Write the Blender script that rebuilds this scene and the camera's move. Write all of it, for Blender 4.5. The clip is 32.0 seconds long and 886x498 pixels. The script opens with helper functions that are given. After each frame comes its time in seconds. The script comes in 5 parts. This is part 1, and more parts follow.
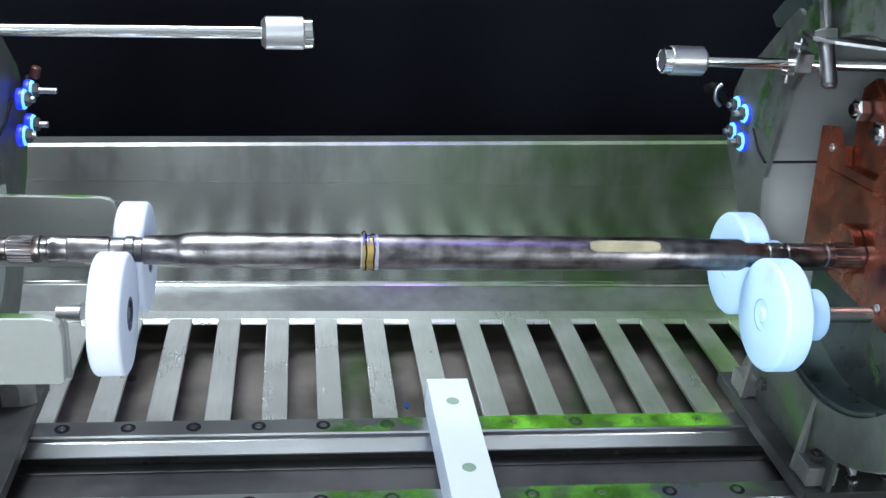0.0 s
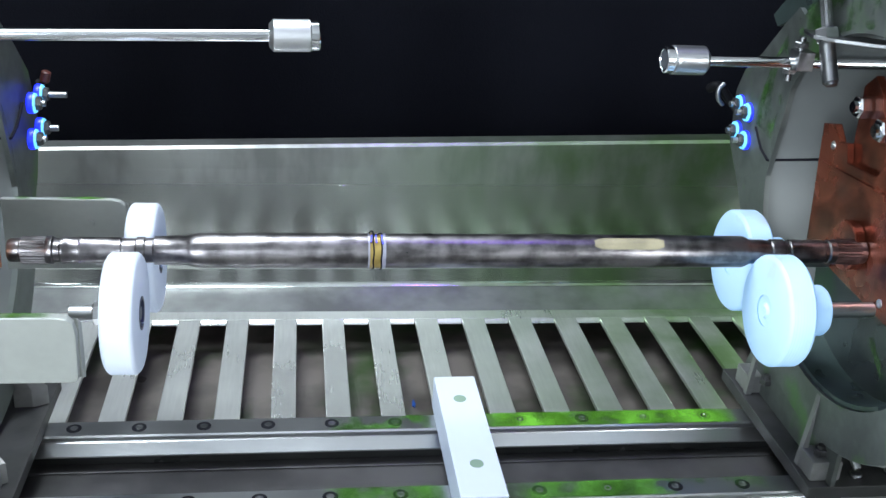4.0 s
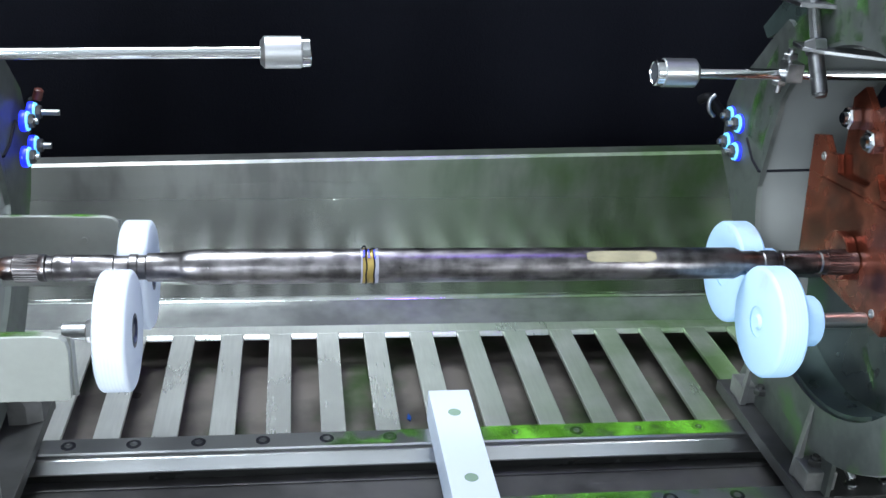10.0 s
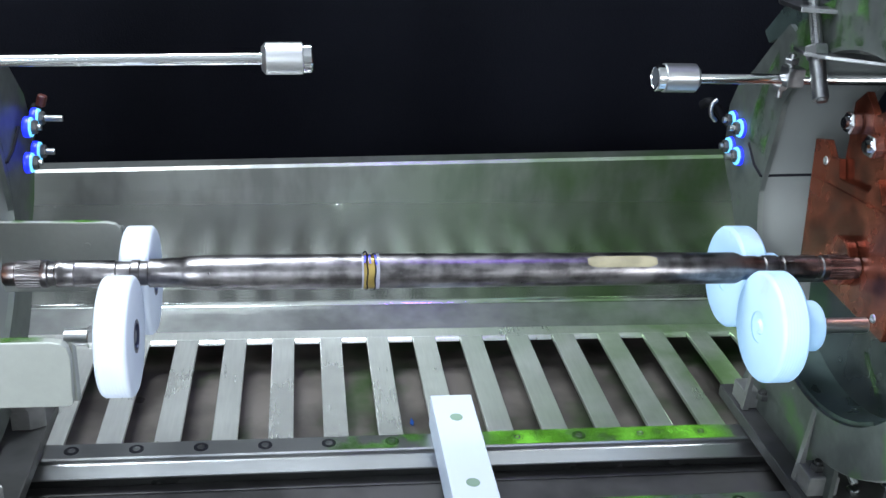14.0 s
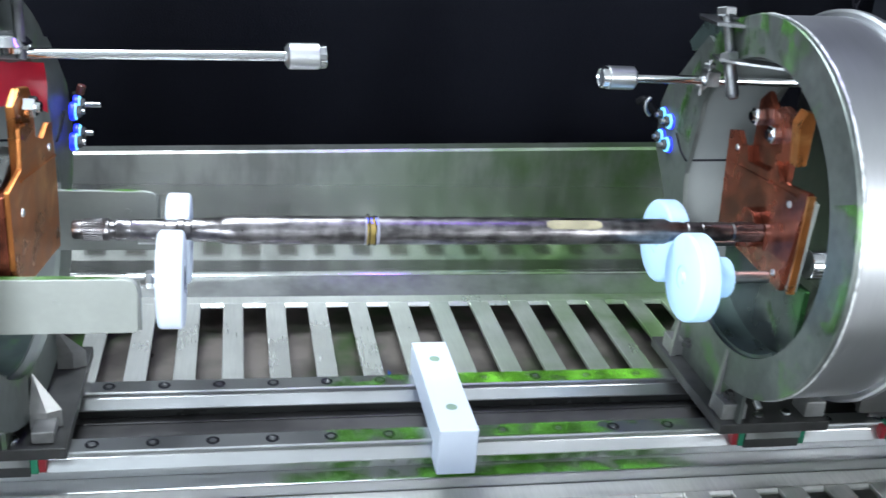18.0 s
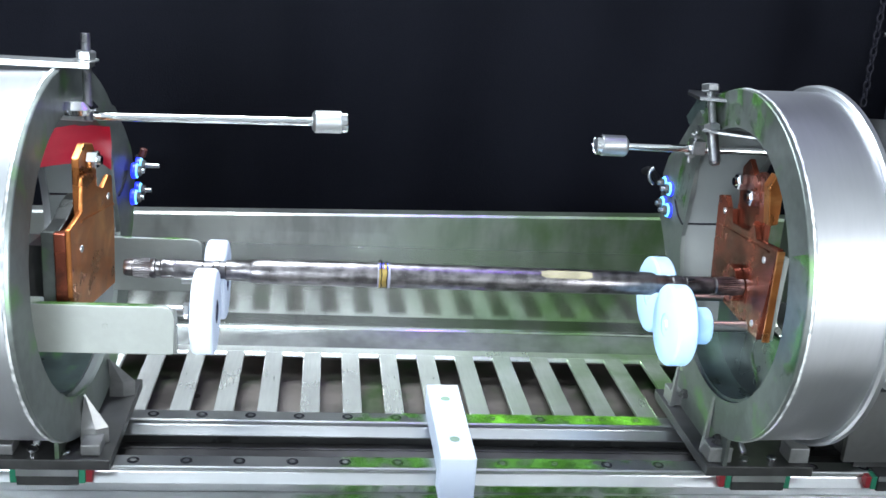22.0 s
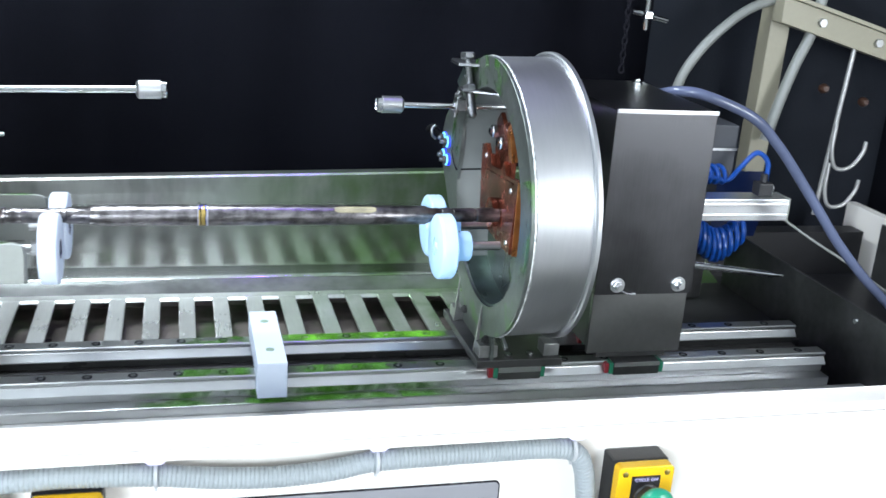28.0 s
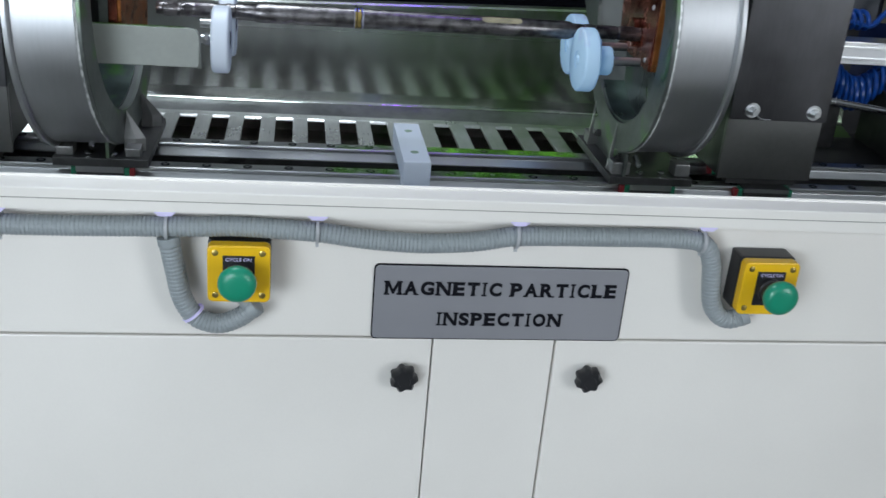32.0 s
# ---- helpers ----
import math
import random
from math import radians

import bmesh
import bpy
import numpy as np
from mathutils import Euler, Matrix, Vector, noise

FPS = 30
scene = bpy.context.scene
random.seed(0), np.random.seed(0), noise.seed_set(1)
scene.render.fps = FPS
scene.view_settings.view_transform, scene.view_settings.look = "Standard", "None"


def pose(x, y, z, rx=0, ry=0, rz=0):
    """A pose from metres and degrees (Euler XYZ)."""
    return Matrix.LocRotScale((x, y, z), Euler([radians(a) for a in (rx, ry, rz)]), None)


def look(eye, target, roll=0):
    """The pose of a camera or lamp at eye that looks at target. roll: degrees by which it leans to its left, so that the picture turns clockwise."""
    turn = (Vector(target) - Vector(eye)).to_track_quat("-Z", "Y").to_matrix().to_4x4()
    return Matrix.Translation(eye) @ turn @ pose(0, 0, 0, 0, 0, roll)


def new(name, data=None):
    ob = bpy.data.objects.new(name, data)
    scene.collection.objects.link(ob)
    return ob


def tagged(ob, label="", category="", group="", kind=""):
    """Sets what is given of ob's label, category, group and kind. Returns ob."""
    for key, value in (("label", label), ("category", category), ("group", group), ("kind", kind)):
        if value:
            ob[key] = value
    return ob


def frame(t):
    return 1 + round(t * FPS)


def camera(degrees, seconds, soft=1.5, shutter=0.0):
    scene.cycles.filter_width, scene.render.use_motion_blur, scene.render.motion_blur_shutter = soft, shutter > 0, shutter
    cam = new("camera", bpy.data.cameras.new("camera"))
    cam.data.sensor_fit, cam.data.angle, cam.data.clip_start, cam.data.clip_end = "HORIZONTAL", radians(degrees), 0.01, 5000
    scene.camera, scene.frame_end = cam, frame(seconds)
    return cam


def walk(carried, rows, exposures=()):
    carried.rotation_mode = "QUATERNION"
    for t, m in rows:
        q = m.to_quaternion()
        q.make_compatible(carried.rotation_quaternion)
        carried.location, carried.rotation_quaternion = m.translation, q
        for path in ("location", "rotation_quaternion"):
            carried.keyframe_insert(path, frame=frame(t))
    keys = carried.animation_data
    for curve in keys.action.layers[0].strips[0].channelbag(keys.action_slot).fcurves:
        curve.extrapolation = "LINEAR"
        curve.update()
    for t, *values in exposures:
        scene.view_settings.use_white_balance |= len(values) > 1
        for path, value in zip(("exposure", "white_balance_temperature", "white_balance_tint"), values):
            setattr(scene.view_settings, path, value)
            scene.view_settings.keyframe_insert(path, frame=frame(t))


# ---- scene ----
cam = camera(46.5, 32.0, soft=1.5, shutter=0.5)
PATH = [
    (0, (-0.1359, -0.3595, 1.2644), (0.1505, 1.4438, 0.4483), 4.22),
    (0.5, (-0.1380, -0.3627, 1.2661), (0.1546, 1.4417, 0.4547), 4.25),
    (1, (-0.1378, -0.3681, 1.2662), (0.1593, 1.4377, 0.4594), 4.03),
    (1.5, (-0.1400, -0.3732, 1.2670), (0.1605, 1.4335, 0.4634), 4.14),
    (2, (-0.1406, -0.3746, 1.2665), (0.1671, 1.4322, 0.4662), 4.13),
    (2.5, (-0.1414, -0.3743, 1.2665), (0.1652, 1.4349, 0.4710), 4.15),
    (3, (-0.1398, -0.3723, 1.2659), (0.1603, 1.4349, 0.4635), 4.15),
    (3.5, (-0.1387, -0.3707, 1.2652), (0.1465, 1.4353, 0.4547), 3.95),
    (5.5, (-0.1385, -0.3655, 1.2666), (0.1325, 1.4420, 0.4544), 3.48),
    (6, (-0.1395, -0.3643, 1.2664), (0.1316, 1.4452, 0.4588), 3.30),
    (6.5, (-0.1398, -0.3623, 1.2664), (0.1298, 1.4467, 0.4573), 3.39),
    (7, (-0.1390, -0.3604, 1.2670), (0.1405, 1.4454, 0.4540), 3.56),
    (7.5, (-0.1367, -0.3597, 1.2662), (0.1576, 1.4453, 0.4566), 3.54),
    (8, (-0.1364, -0.3588, 1.2676), (0.1630, 1.4468, 0.4614), 3.51),
    (8.5, (-0.1351, -0.3621, 1.2675), (0.1618, 1.4457, 0.4651), 3.60),
    (9, (-0.1353, -0.3648, 1.2673), (0.1537, 1.4450, 0.4668), 3.43),
    (9.5, (-0.1351, -0.3687, 1.2685), (0.1517, 1.4428, 0.4708), 3.23),
    (10, (-0.1357, -0.3701, 1.2686), (0.1480, 1.4443, 0.4764), 3.24),
    (10.5, (-0.1344, -0.3724, 1.2691), (0.1467, 1.4447, 0.4822), 3.13),
    (11, (-0.1332, -0.3743, 1.2694), (0.1440, 1.4437, 0.4833), 3.14),
    (11.5, (-0.1334, -0.3768, 1.2700), (0.1388, 1.4429, 0.4862), 3.14),
    (12, (-0.1351, -0.3765, 1.2709), (0.1344, 1.4444, 0.4888), 3.11),
    (12.5, (-0.1342, -0.3726, 1.2699), (0.1329, 1.4488, 0.4883), 3.00),
    (13, (-0.1335, -0.3717, 1.2696), (0.1349, 1.4489, 0.4865), 3.03),
    (13.5, (-0.1322, -0.3710, 1.2702), (0.1406, 1.4478, 0.4844), 2.91),
    (15.5, (-0.1415, -0.3779, 1.2743), (0.1271, 1.4374, 0.4790), 3.65),
    (16, (-0.1535, -0.3986, 1.2829), (0.1182, 1.4085, 0.4700), 2.74),
    (16.5, (-0.1862, -0.4280, 1.2910), (0.1362, 1.3831, 0.5062), 3.22),
    (17, (-0.2388, -0.4649, 1.2984), (0.1888, 1.3187, 0.5010), 3.75),
    (17.5, (-0.2437, -0.4979, 1.3075), (0.1695, 1.3133, 0.5669), 4.41),
    (18, (-0.2004, -0.5388, 1.3035), (0.1905, 1.2646, 0.5323), 4.78),
    (18.5, (-0.1569, -0.5653, 1.3049), (0.2291, 1.2450, 0.5474), 5.64),
    (19, (-0.1403, -0.6034, 1.3032), (0.0893, 1.2521, 0.5931), 3.29),
    (19.5, (-0.1377, -0.6391, 1.3020), (0.0506, 1.2335, 0.6252), 2.35),
    (20, (-0.1489, -0.6647, 1.3032), (0.0518, 1.2213, 0.6686), 2.68),
    (20.5, (-0.1469, -0.6616, 1.2988), (0.0655, 1.2289, 0.6818), 2.08),
    (21, (-0.1450, -0.6636, 1.2993), (0.0676, 1.2134, 0.6423), 3.23),
    (21.5, (-0.1468, -0.6671, 1.3054), (0.1308, 1.2072, 0.6650), 5.78),
    (22, (-0.1477, -0.6703, 1.3082), (0.0897, 1.2176, 0.6921), 4.22),
    (22.5, (-0.1453, -0.6744, 1.3062), (0.0830, 1.2170, 0.6977), 3.52),
    (23, (-0.1455, -0.6709, 1.3035), (0.0844, 1.2163, 0.6826), 3.75),
    (23.5, (-0.1426, -0.6654, 1.3029), (0.0749, 1.2215, 0.6763), 3.21),
    (24, (-0.1332, -0.6666, 1.3045), (0.1075, 1.2155, 0.6721), 3.37),
    (24.5, (-0.1341, -0.6636, 1.3064), (0.1019, 1.2189, 0.6737), 3.02),
    (26.5, (-0.1495, -0.7554, 1.3206), (0.1072, 1.1185, 0.6704), 2.58),
    (27, (-0.1753, -0.8028, 1.3227), (0.2638, 1.0366, 0.6717), 3.97),
    (27.5, (-0.1703, -0.8501, 1.3202), (0.3822, 0.9564, 0.6634), 4.73),
    (28, (-0.1116, -0.9292, 1.3315), (0.3851, 0.9056, 0.7096), 4.24),
    (28.5, (-0.0796, -1.0498, 1.3444), (0.1679, 0.7995, 0.6241), 2.44),
    (29, (-0.0892, -1.0814, 1.3248), (0.0870, 0.7520, 0.5454), 1.83),
    (29.5, (-0.1187, -1.0691, 1.3057), (0.1216, 0.7365, 0.4799), 1.73),
    (30, (-0.1304, -1.0546, 1.2819), (0.1556, 0.7373, 0.4408), 3.59),
    (30.5, (-0.1401, -1.0530, 1.2700), (0.1290, 0.7418, 0.4296), 4.02),
    (31, (-0.1441, -1.0538, 1.2620), (0.1591, 0.7372, 0.4252), 4.06),
    (31.5, (-0.1518, -1.0574, 1.2403), (0.1586, 0.7538, 0.4508), 3.56),
    (32, (-0.1605, -1.0338, 1.2299), (0.1281, 0.7752, 0.4273), 5.05),
]
EXPOSURES = [(0, -0.09), (3.0, -0.05), (15.5, -0.04), (18.0, 0.22), (20.0, 0.42), (26.5, 0.34), (28.0, 0.2), (28.6, -0.05), (29.0, -0.5), (29.5, -1.0), (30.0, -1.05), (31.0, -1.35), (32.0, -1.2)]
walk(cam, [(t, look(eye, target, roll)) for t, eye, target, roll in PATH], EXPOSURES)

# ---------------------------------------------------------------- light
world = bpy.data.worlds.new("world")
scene.world = world
world.use_nodes = True
world.node_tree.nodes["Background"].inputs[0].default_value = (0.75, 0.85, 1.0, 1)
world.node_tree.nodes["Background"].inputs[1].default_value = 0.05


def area(name, eye, target, sx, sy, watts, colour):
    data = bpy.data.lights.new(name, "AREA")
    data.shape, data.size, data.size_y, data.energy, data.color = "RECTANGLE", sx, sy, watts, colour
    ob = new(name, data)
    ob.matrix_world = look(eye, target)
    return ob


area("window_left", (-1.55, -3.05, 1.40), (-0.4, 0.1, 0.8), 2.0, 1.5, 258, (0.795, 0.895, 1.0))
area("window_right", (2.10, -3.05, 1.50), (0.3, 0.2, 0.9), 1.6, 1.5, 136, (0.87, 0.93, 1.0))
area("tube_light", (-0.32, 0.48, 1.95), (-0.22, 0.42, 0.8), 0.85, 0.16, 25, (0.82, 0.925, 1.0))
area("ultraviolet_lamp", (0.155, 0.24, 1.9), (0.02, 0.315, 0.95), 0.09, 0.045, 1.3, (0.22, 0.05, 1.0))

# ---------------------------------------------------------------- materials


def mat(name, colour, rough=0.5, metal=0.0, grain=60.0, amount=0.12, stretch=(1, 1, 1), bump=0.1, blotch=4.0,
        dark=0.75, stain=None, stain_amount=0.0, emit=None, emit_strength=0.0, rough_var=0.12, random_var=0.0,
        stain_scale=7.0, coat=0.0, green_from=None, shine=0.5):
    """A surface with fine grain, large blotches, relief and, where given, stains of another colour."""
    m = bpy.data.materials.new(name)
    m.use_nodes = True
    n, l = m.node_tree.nodes, m.node_tree.links
    p = n["Principled BSDF"]
    tc = n.new("ShaderNodeTexCoord")
    mp = n.new("ShaderNodeMapping")
    mp.inputs["Scale"].default_value = stretch
    l.new(tc.outputs["Object"], mp.inputs[0])
    fine = n.new("ShaderNodeTexNoise")
    fine.inputs["Scale"].default_value, fine.inputs["Detail"].default_value = grain, 2.5
    l.new(mp.outputs[0], fine.inputs[0])
    big = n.new("ShaderNodeTexNoise")
    big.inputs["Scale"].default_value, big.inputs["Detail"].default_value = blotch, 4
    l.new(tc.outputs["Object"], big.inputs[0])
    mix = n.new("ShaderNodeMix")
    mix.data_type = "RGBA"
    mix.inputs[6].default_value = (*[c * dark for c in colour], 1)
    mix.inputs[7].default_value = (*colour, 1)
    ramp = n.new("ShaderNodeMapRange")
    ramp.inputs[1].default_value, ramp.inputs[2].default_value = 0.35, 0.62
    add = n.new("ShaderNodeMath")
    add.operation = "MULTIPLY_ADD"
    add.inputs[1].default_value = amount * 2
    l.new(fine.outputs[0], add.inputs[0])
    sub = n.new("ShaderNodeMath")
    sub.operation = "SUBTRACT"
    sub.inputs[1].default_value = amount
    l.new(big.outputs[0], sub.inputs[0])
    l.new(sub.outputs[0], add.inputs[2])
    l.new(add.outputs[0], ramp.inputs[0])
    l.new(ramp.outputs[0], mix.inputs[0])
    colour_out = mix.outputs[2]
    if random_var:
        info = n.new("ShaderNodeObjectInfo")
        hsv = n.new("ShaderNodeHueSaturation")
        mr = n.new("ShaderNodeMapRange")
        mr.inputs[3].default_value, mr.inputs[4].default_value = 1 - random_var, 1 + random_var
        l.new(info.outputs["Random"], mr.inputs[0])
        l.new(mr.outputs[0], hsv.inputs["Value"])
        l.new(colour_out, hsv.inputs["Color"])
        colour_out = hsv.outputs[0]
    if stain:
        st = n.new("ShaderNodeTexNoise")
        st.inputs["Scale"].default_value, st.inputs["Detail"].default_value = stain_scale, 8
        l.new(tc.outputs["Object"], st.inputs[0])
        sr = n.new("ShaderNodeMapRange")
        sr.inputs[1].default_value, sr.inputs[2].default_value = 0.62 - stain_amount * 0.4, 0.72 - stain_amount * 0.2
        l.new(st.outputs[0], sr.inputs[0])
        sm = n.new("ShaderNodeMix")
        sm.data_type = "RGBA"
        sm.inputs[7].default_value = (*stain, 1)
        l.new(sr.outputs[0], sm.inputs[0])
        l.new(colour_out, sm.inputs[6])
        colour_out = sm.outputs[2]
    if green_from:
        xyz = n.new("ShaderNodeSeparateXYZ")
        l.new(tc.outputs["Object"], xyz.inputs[0])
        gx = n.new("ShaderNodeMapRange")
        gx.inputs[1].default_value, gx.inputs[2].default_value = green_from
        l.new(xyz.outputs[0], gx.inputs[0])
        gn = n.new("ShaderNodeTexNoise")
        gn.inputs["Scale"].default_value, gn.inputs["Detail"].default_value = 9, 5
        l.new(tc.outputs["Object"], gn.inputs[0])
        gr = n.new("ShaderNodeMapRange")
        gr.inputs[1].default_value, gr.inputs[2].default_value, gr.inputs[4].default_value = 0.32, 0.60, 0.78
        l.new(gn.outputs[0], gr.inputs[0])
        gm = n.new("ShaderNodeMath")
        gm.operation = "MULTIPLY"
        l.new(gx.outputs[0], gm.inputs[0])
        l.new(gr.outputs[0], gm.inputs[1])
        mx = n.new("ShaderNodeMix")
        mx.data_type = "RGBA"
        mx.inputs[7].default_value = (0.12, 0.30, 0.04, 1)
        l.new(gm.outputs[0], mx.inputs[0])
        l.new(colour_out, mx.inputs[6])
        colour_out = mx.outputs[2]
    l.new(colour_out, p.inputs["Base Color"])
    p.inputs["Metallic"].default_value = metal
    p.inputs["Specular IOR Level"].default_value = shine
    rr = n.new("ShaderNodeMapRange")
    rr.inputs[3].default_value, rr.inputs[4].default_value = max(0.03, rough - rough_var), min(1, rough + rough_var)
    l.new(add.outputs[0], rr.inputs[0])
    l.new(rr.outputs[0], p.inputs["Roughness"])
    if coat:
        p.inputs["Coat Weight"].default_value, p.inputs["Coat Roughness"].default_value = coat, 0.12
    if bump:
        b = n.new("ShaderNodeBump")
        b.inputs["Strength"].default_value, b.inputs["Distance"].default_value = bump, 0.002
        l.new(fine.outputs[0], b.inputs["Height"])
        l.new(b.outputs[0], p.inputs["Normal"])
    if emit:
        p.inputs["Emission Color"].default_value, p.inputs["Emission Strength"].default_value = (*emit, 1), emit_strength
    return m


CREAM = mat("cream_paint", (0.835, 0.80, 0.745), 0.38, grain=350, amount=0.05, bump=0.05, dark=0.92, blotch=2.2)
STEEL = mat("brushed_steel", (0.56, 0.57, 0.58), 0.34, 1, grain=90, stretch=(0.15, 6, 6), amount=0.1, bump=0.06, dark=0.8, blotch=6)
TANK = mat("tank_steel", (0.68, 0.70, 0.67), 0.26, 0.92, grain=50, stretch=(1, 1, 0.3), amount=0.25, bump=0.012, dark=0.6, blotch=6, rough_var=0.05, green_from=(-0.15, 0.30))
# dried fluid leaves the upper half of the wall duller than the wet lower half
tn, tl = TANK.node_tree.nodes, TANK.node_tree.links
tz = tn.new("ShaderNodeSeparateXYZ")
tl.new(next(q for q in tn if q.type == "TEX_COORD").outputs["Object"], tz.inputs[0])
tr_ = tn.new("ShaderNodeMapRange")
tr_.interpolation_type = "SMOOTHSTEP"
tr_.inputs[1].default_value, tr_.inputs[2].default_value, tr_.inputs[3].default_value, tr_.inputs[4].default_value = 0.765, 0.860, 0.15, 0.28
tl.new(tz.outputs[2], tr_.inputs[0])
tl.new(tr_.outputs[0], tn["Principled BSDF"].inputs["Roughness"])
GRATE = mat("grate_steel", (0.82, 0.83, 0.80), 0.28, 0.75, grain=110, amount=0.10, stretch=(3, 0.25, 1), bump=0.0, dark=0.72, blotch=6, rough_var=0.03, random_var=0.08, green_from=(0.02, 0.30))
DRYGRATE = mat("dry_grate_steel", (0.80, 0.79, 0.76), 0.30, 0.75, grain=110, amount=0.12, stretch=(3, 0.25, 1), bump=0.0, dark=0.70, blotch=6, rough_var=0.04, random_var=0.08)
# the curtain's dark reflection is put into the shelf's colour
SHELF = mat("dark_reflection_shelf_steel", (0.17, 0.175, 0.175), 0.42, 0.55, grain=50, amount=0.2, bump=0.01, dark=0.55, blotch=7, rough_var=0.05, green_from=(0.1, 0.7))
CHROME = mat("chrome_rod", (0.75, 0.76, 0.78), 0.12, 1, grain=120, amount=0.05, bump=0.003, dark=0.9, rough_var=0.03)
CLAMP = mat("dull_clamp_steel", (0.27, 0.275, 0.28), 0.36, 1, grain=140, amount=0.2, bump=0.05, dark=0.6, blotch=30)
RAIL = mat("rail_steel", (0.62, 0.63, 0.64), 0.30, 1, grain=150, stretch=(0.1, 3, 3), amount=0.08, bump=0.01, dark=0.85, blotch=10, rough_var=0.04)


def fluid(name, colour, glow, cover, scale, axis):
    """A thin film of fluorescent fluid that lies in soft patches."""
    m = mat(name, colour, 0.2, 0, grain=40, amount=0.3, dark=0.3, blotch=24, bump=0.15, emit=(0.22, 0.75, 0.06), emit_strength=glow)
    n, l = m.node_tree.nodes, m.node_tree.links
    tc = n.new("ShaderNodeTexCoord")
    a, b = n.new("ShaderNodeTexNoise"), n.new("ShaderNodeTexNoise")
    for q, k, d in ((a, scale, 3), (b, scale * 4.5, 6)):
        q.inputs["Scale"].default_value, q.inputs["Detail"].default_value = k, d
        l.new(tc.outputs["Object"], q.inputs[0])
    s = n.new("ShaderNodeMath")
    s.operation = "MULTIPLY_ADD"
    s.inputs[1].default_value = 0.45
    l.new(b.outputs[0], s.inputs[0])
    l.new(a.outputs[0], s.inputs[2])
    r = n.new("ShaderNodeMapRange")
    r.inputs[1].default_value, r.inputs[2].default_value, r.inputs[4].default_value = 0.90 - 0.5 * cover, 1.16 - 0.5 * cover, 0.90
    l.new(s.outputs[0], r.inputs[0])
    # thins out towards both ends
    xyz = n.new("ShaderNodeSeparateXYZ")
    l.new(tc.outputs["Generated"], xyz.inputs[0])
    pp = n.new("ShaderNodeMath")
    pp.operation = "PINGPONG"
    pp.inputs[1].default_value = 0.5
    l.new(xyz.outputs[axis], pp.inputs[0])
    fade = n.new("ShaderNodeMapRange")
    fade.inputs[2].default_value = 0.16
    l.new(pp.outputs[0], fade.inputs[0])
    mul = n.new("ShaderNodeMath")
    mul.operation = "MULTIPLY"
    l.new(r.outputs[0], mul.inputs[0])
    l.new(fade.outputs[0], mul.inputs[1])
    l.new(mul.outputs[0], n["Principled BSDF"].inputs["Alpha"])
    return m


GREEN = fluid("green_fluid_film", (0.15, 0.42, 0.04), 0.11, 0.72, 15, 0)
GREENTHIN = fluid("thin_green_film", (0.09, 0.25, 0.04), 0.05, 0.58, 13, 0)
GREENDULL = fluid("dull_green_film", (0.07, 0.19, 0.04), 0.015, 0.40, 15, 1)
WELD = mat("bright_worn_weld", (0.66, 0.67, 0.66), 0.5, 0.7, grain=120, amount=0.4, bump=0.3, dark=0.5, blotch=30)
GREYCLOTH = mat("blue_grey_cloth", (0.030, 0.034, 0.044), 0.9, 0, grain=300, amount=0.1, bump=0.2, dark=0.75, blotch=2, shine=0.1)
# holds the shade of the back rail's foot; also colours the dark wedge
DARKSHADED = mat("dark_and_shaded_steel", (0.06, 0.062, 0.06), 0.3, 0.6, grain=40, amount=0.2, bump=0.05, dark=0.6, blotch=9)
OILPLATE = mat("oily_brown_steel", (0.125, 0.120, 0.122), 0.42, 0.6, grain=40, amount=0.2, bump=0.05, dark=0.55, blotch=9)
RING = mat("ring_steel", (0.48, 0.49, 0.50), 0.42, 1, grain=60, stretch=(4, 0.6, 0.6), amount=0.1, bump=0.05, dark=0.85, blotch=5)
FLANGE = mat("flange_steel", (0.18, 0.20, 0.188), 0.45, 0.8, grain=80, amount=0.2, bump=0.1, dark=0.65, blotch=10,
             stain=(0.12, 0.26, 0.08), stain_amount=0.14, stain_scale=14)
GREY = mat("grey_plate", (0.31, 0.325, 0.30), 0.5, 0.35, grain=160, amount=0.12, bump=0.06, dark=0.85, blotch=9)
# blue glow under the ultraviolet lamp is put into both nylons as emission
PLASTIC = mat("white_glowing_nylon", (0.58, 0.62, 0.66), 0.42, 0, grain=120, amount=0.06, bump=0.05, dark=0.95, emit=(0.18, 0.38, 1.0), emit_strength=0.12)
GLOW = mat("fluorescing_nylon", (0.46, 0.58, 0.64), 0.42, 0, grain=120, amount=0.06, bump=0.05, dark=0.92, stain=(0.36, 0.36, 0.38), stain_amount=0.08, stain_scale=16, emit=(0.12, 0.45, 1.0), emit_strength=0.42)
WASHER = mat("fluorescing_washer", (0.01, 0.02, 0.3), 0.4, 0, grain=90, amount=0.05, bump=0.0, emit=(0.008, 0.022, 1.0), emit_strength=1.8)
WASHERCORE = mat("fluorescing_bush", (0.1, 0.3, 0.5), 0.4, 0, grain=90, amount=0.05, bump=0.0, emit=(0.16, 0.62, 1.0), emit_strength=1.3)
COPPER = mat("worn_copper", (0.24, 0.062, 0.034), 0.24, 0.75, grain=45, amount=0.5, bump=0.3, dark=0.35, blotch=24,
             stain=(0.10, 0.04, 0.03), stain_amount=0.15, stain_scale=18, rough_var=0.12)
SHAFT = mat("dark_shaft_steel", (0.245, 0.23, 0.235), 0.33, 1.0, grain=110, stretch=(0.35, 1.6, 1.6), amount=0.30, bump=0.03, dark=0.42, blotch=75, rough_var=0.12)
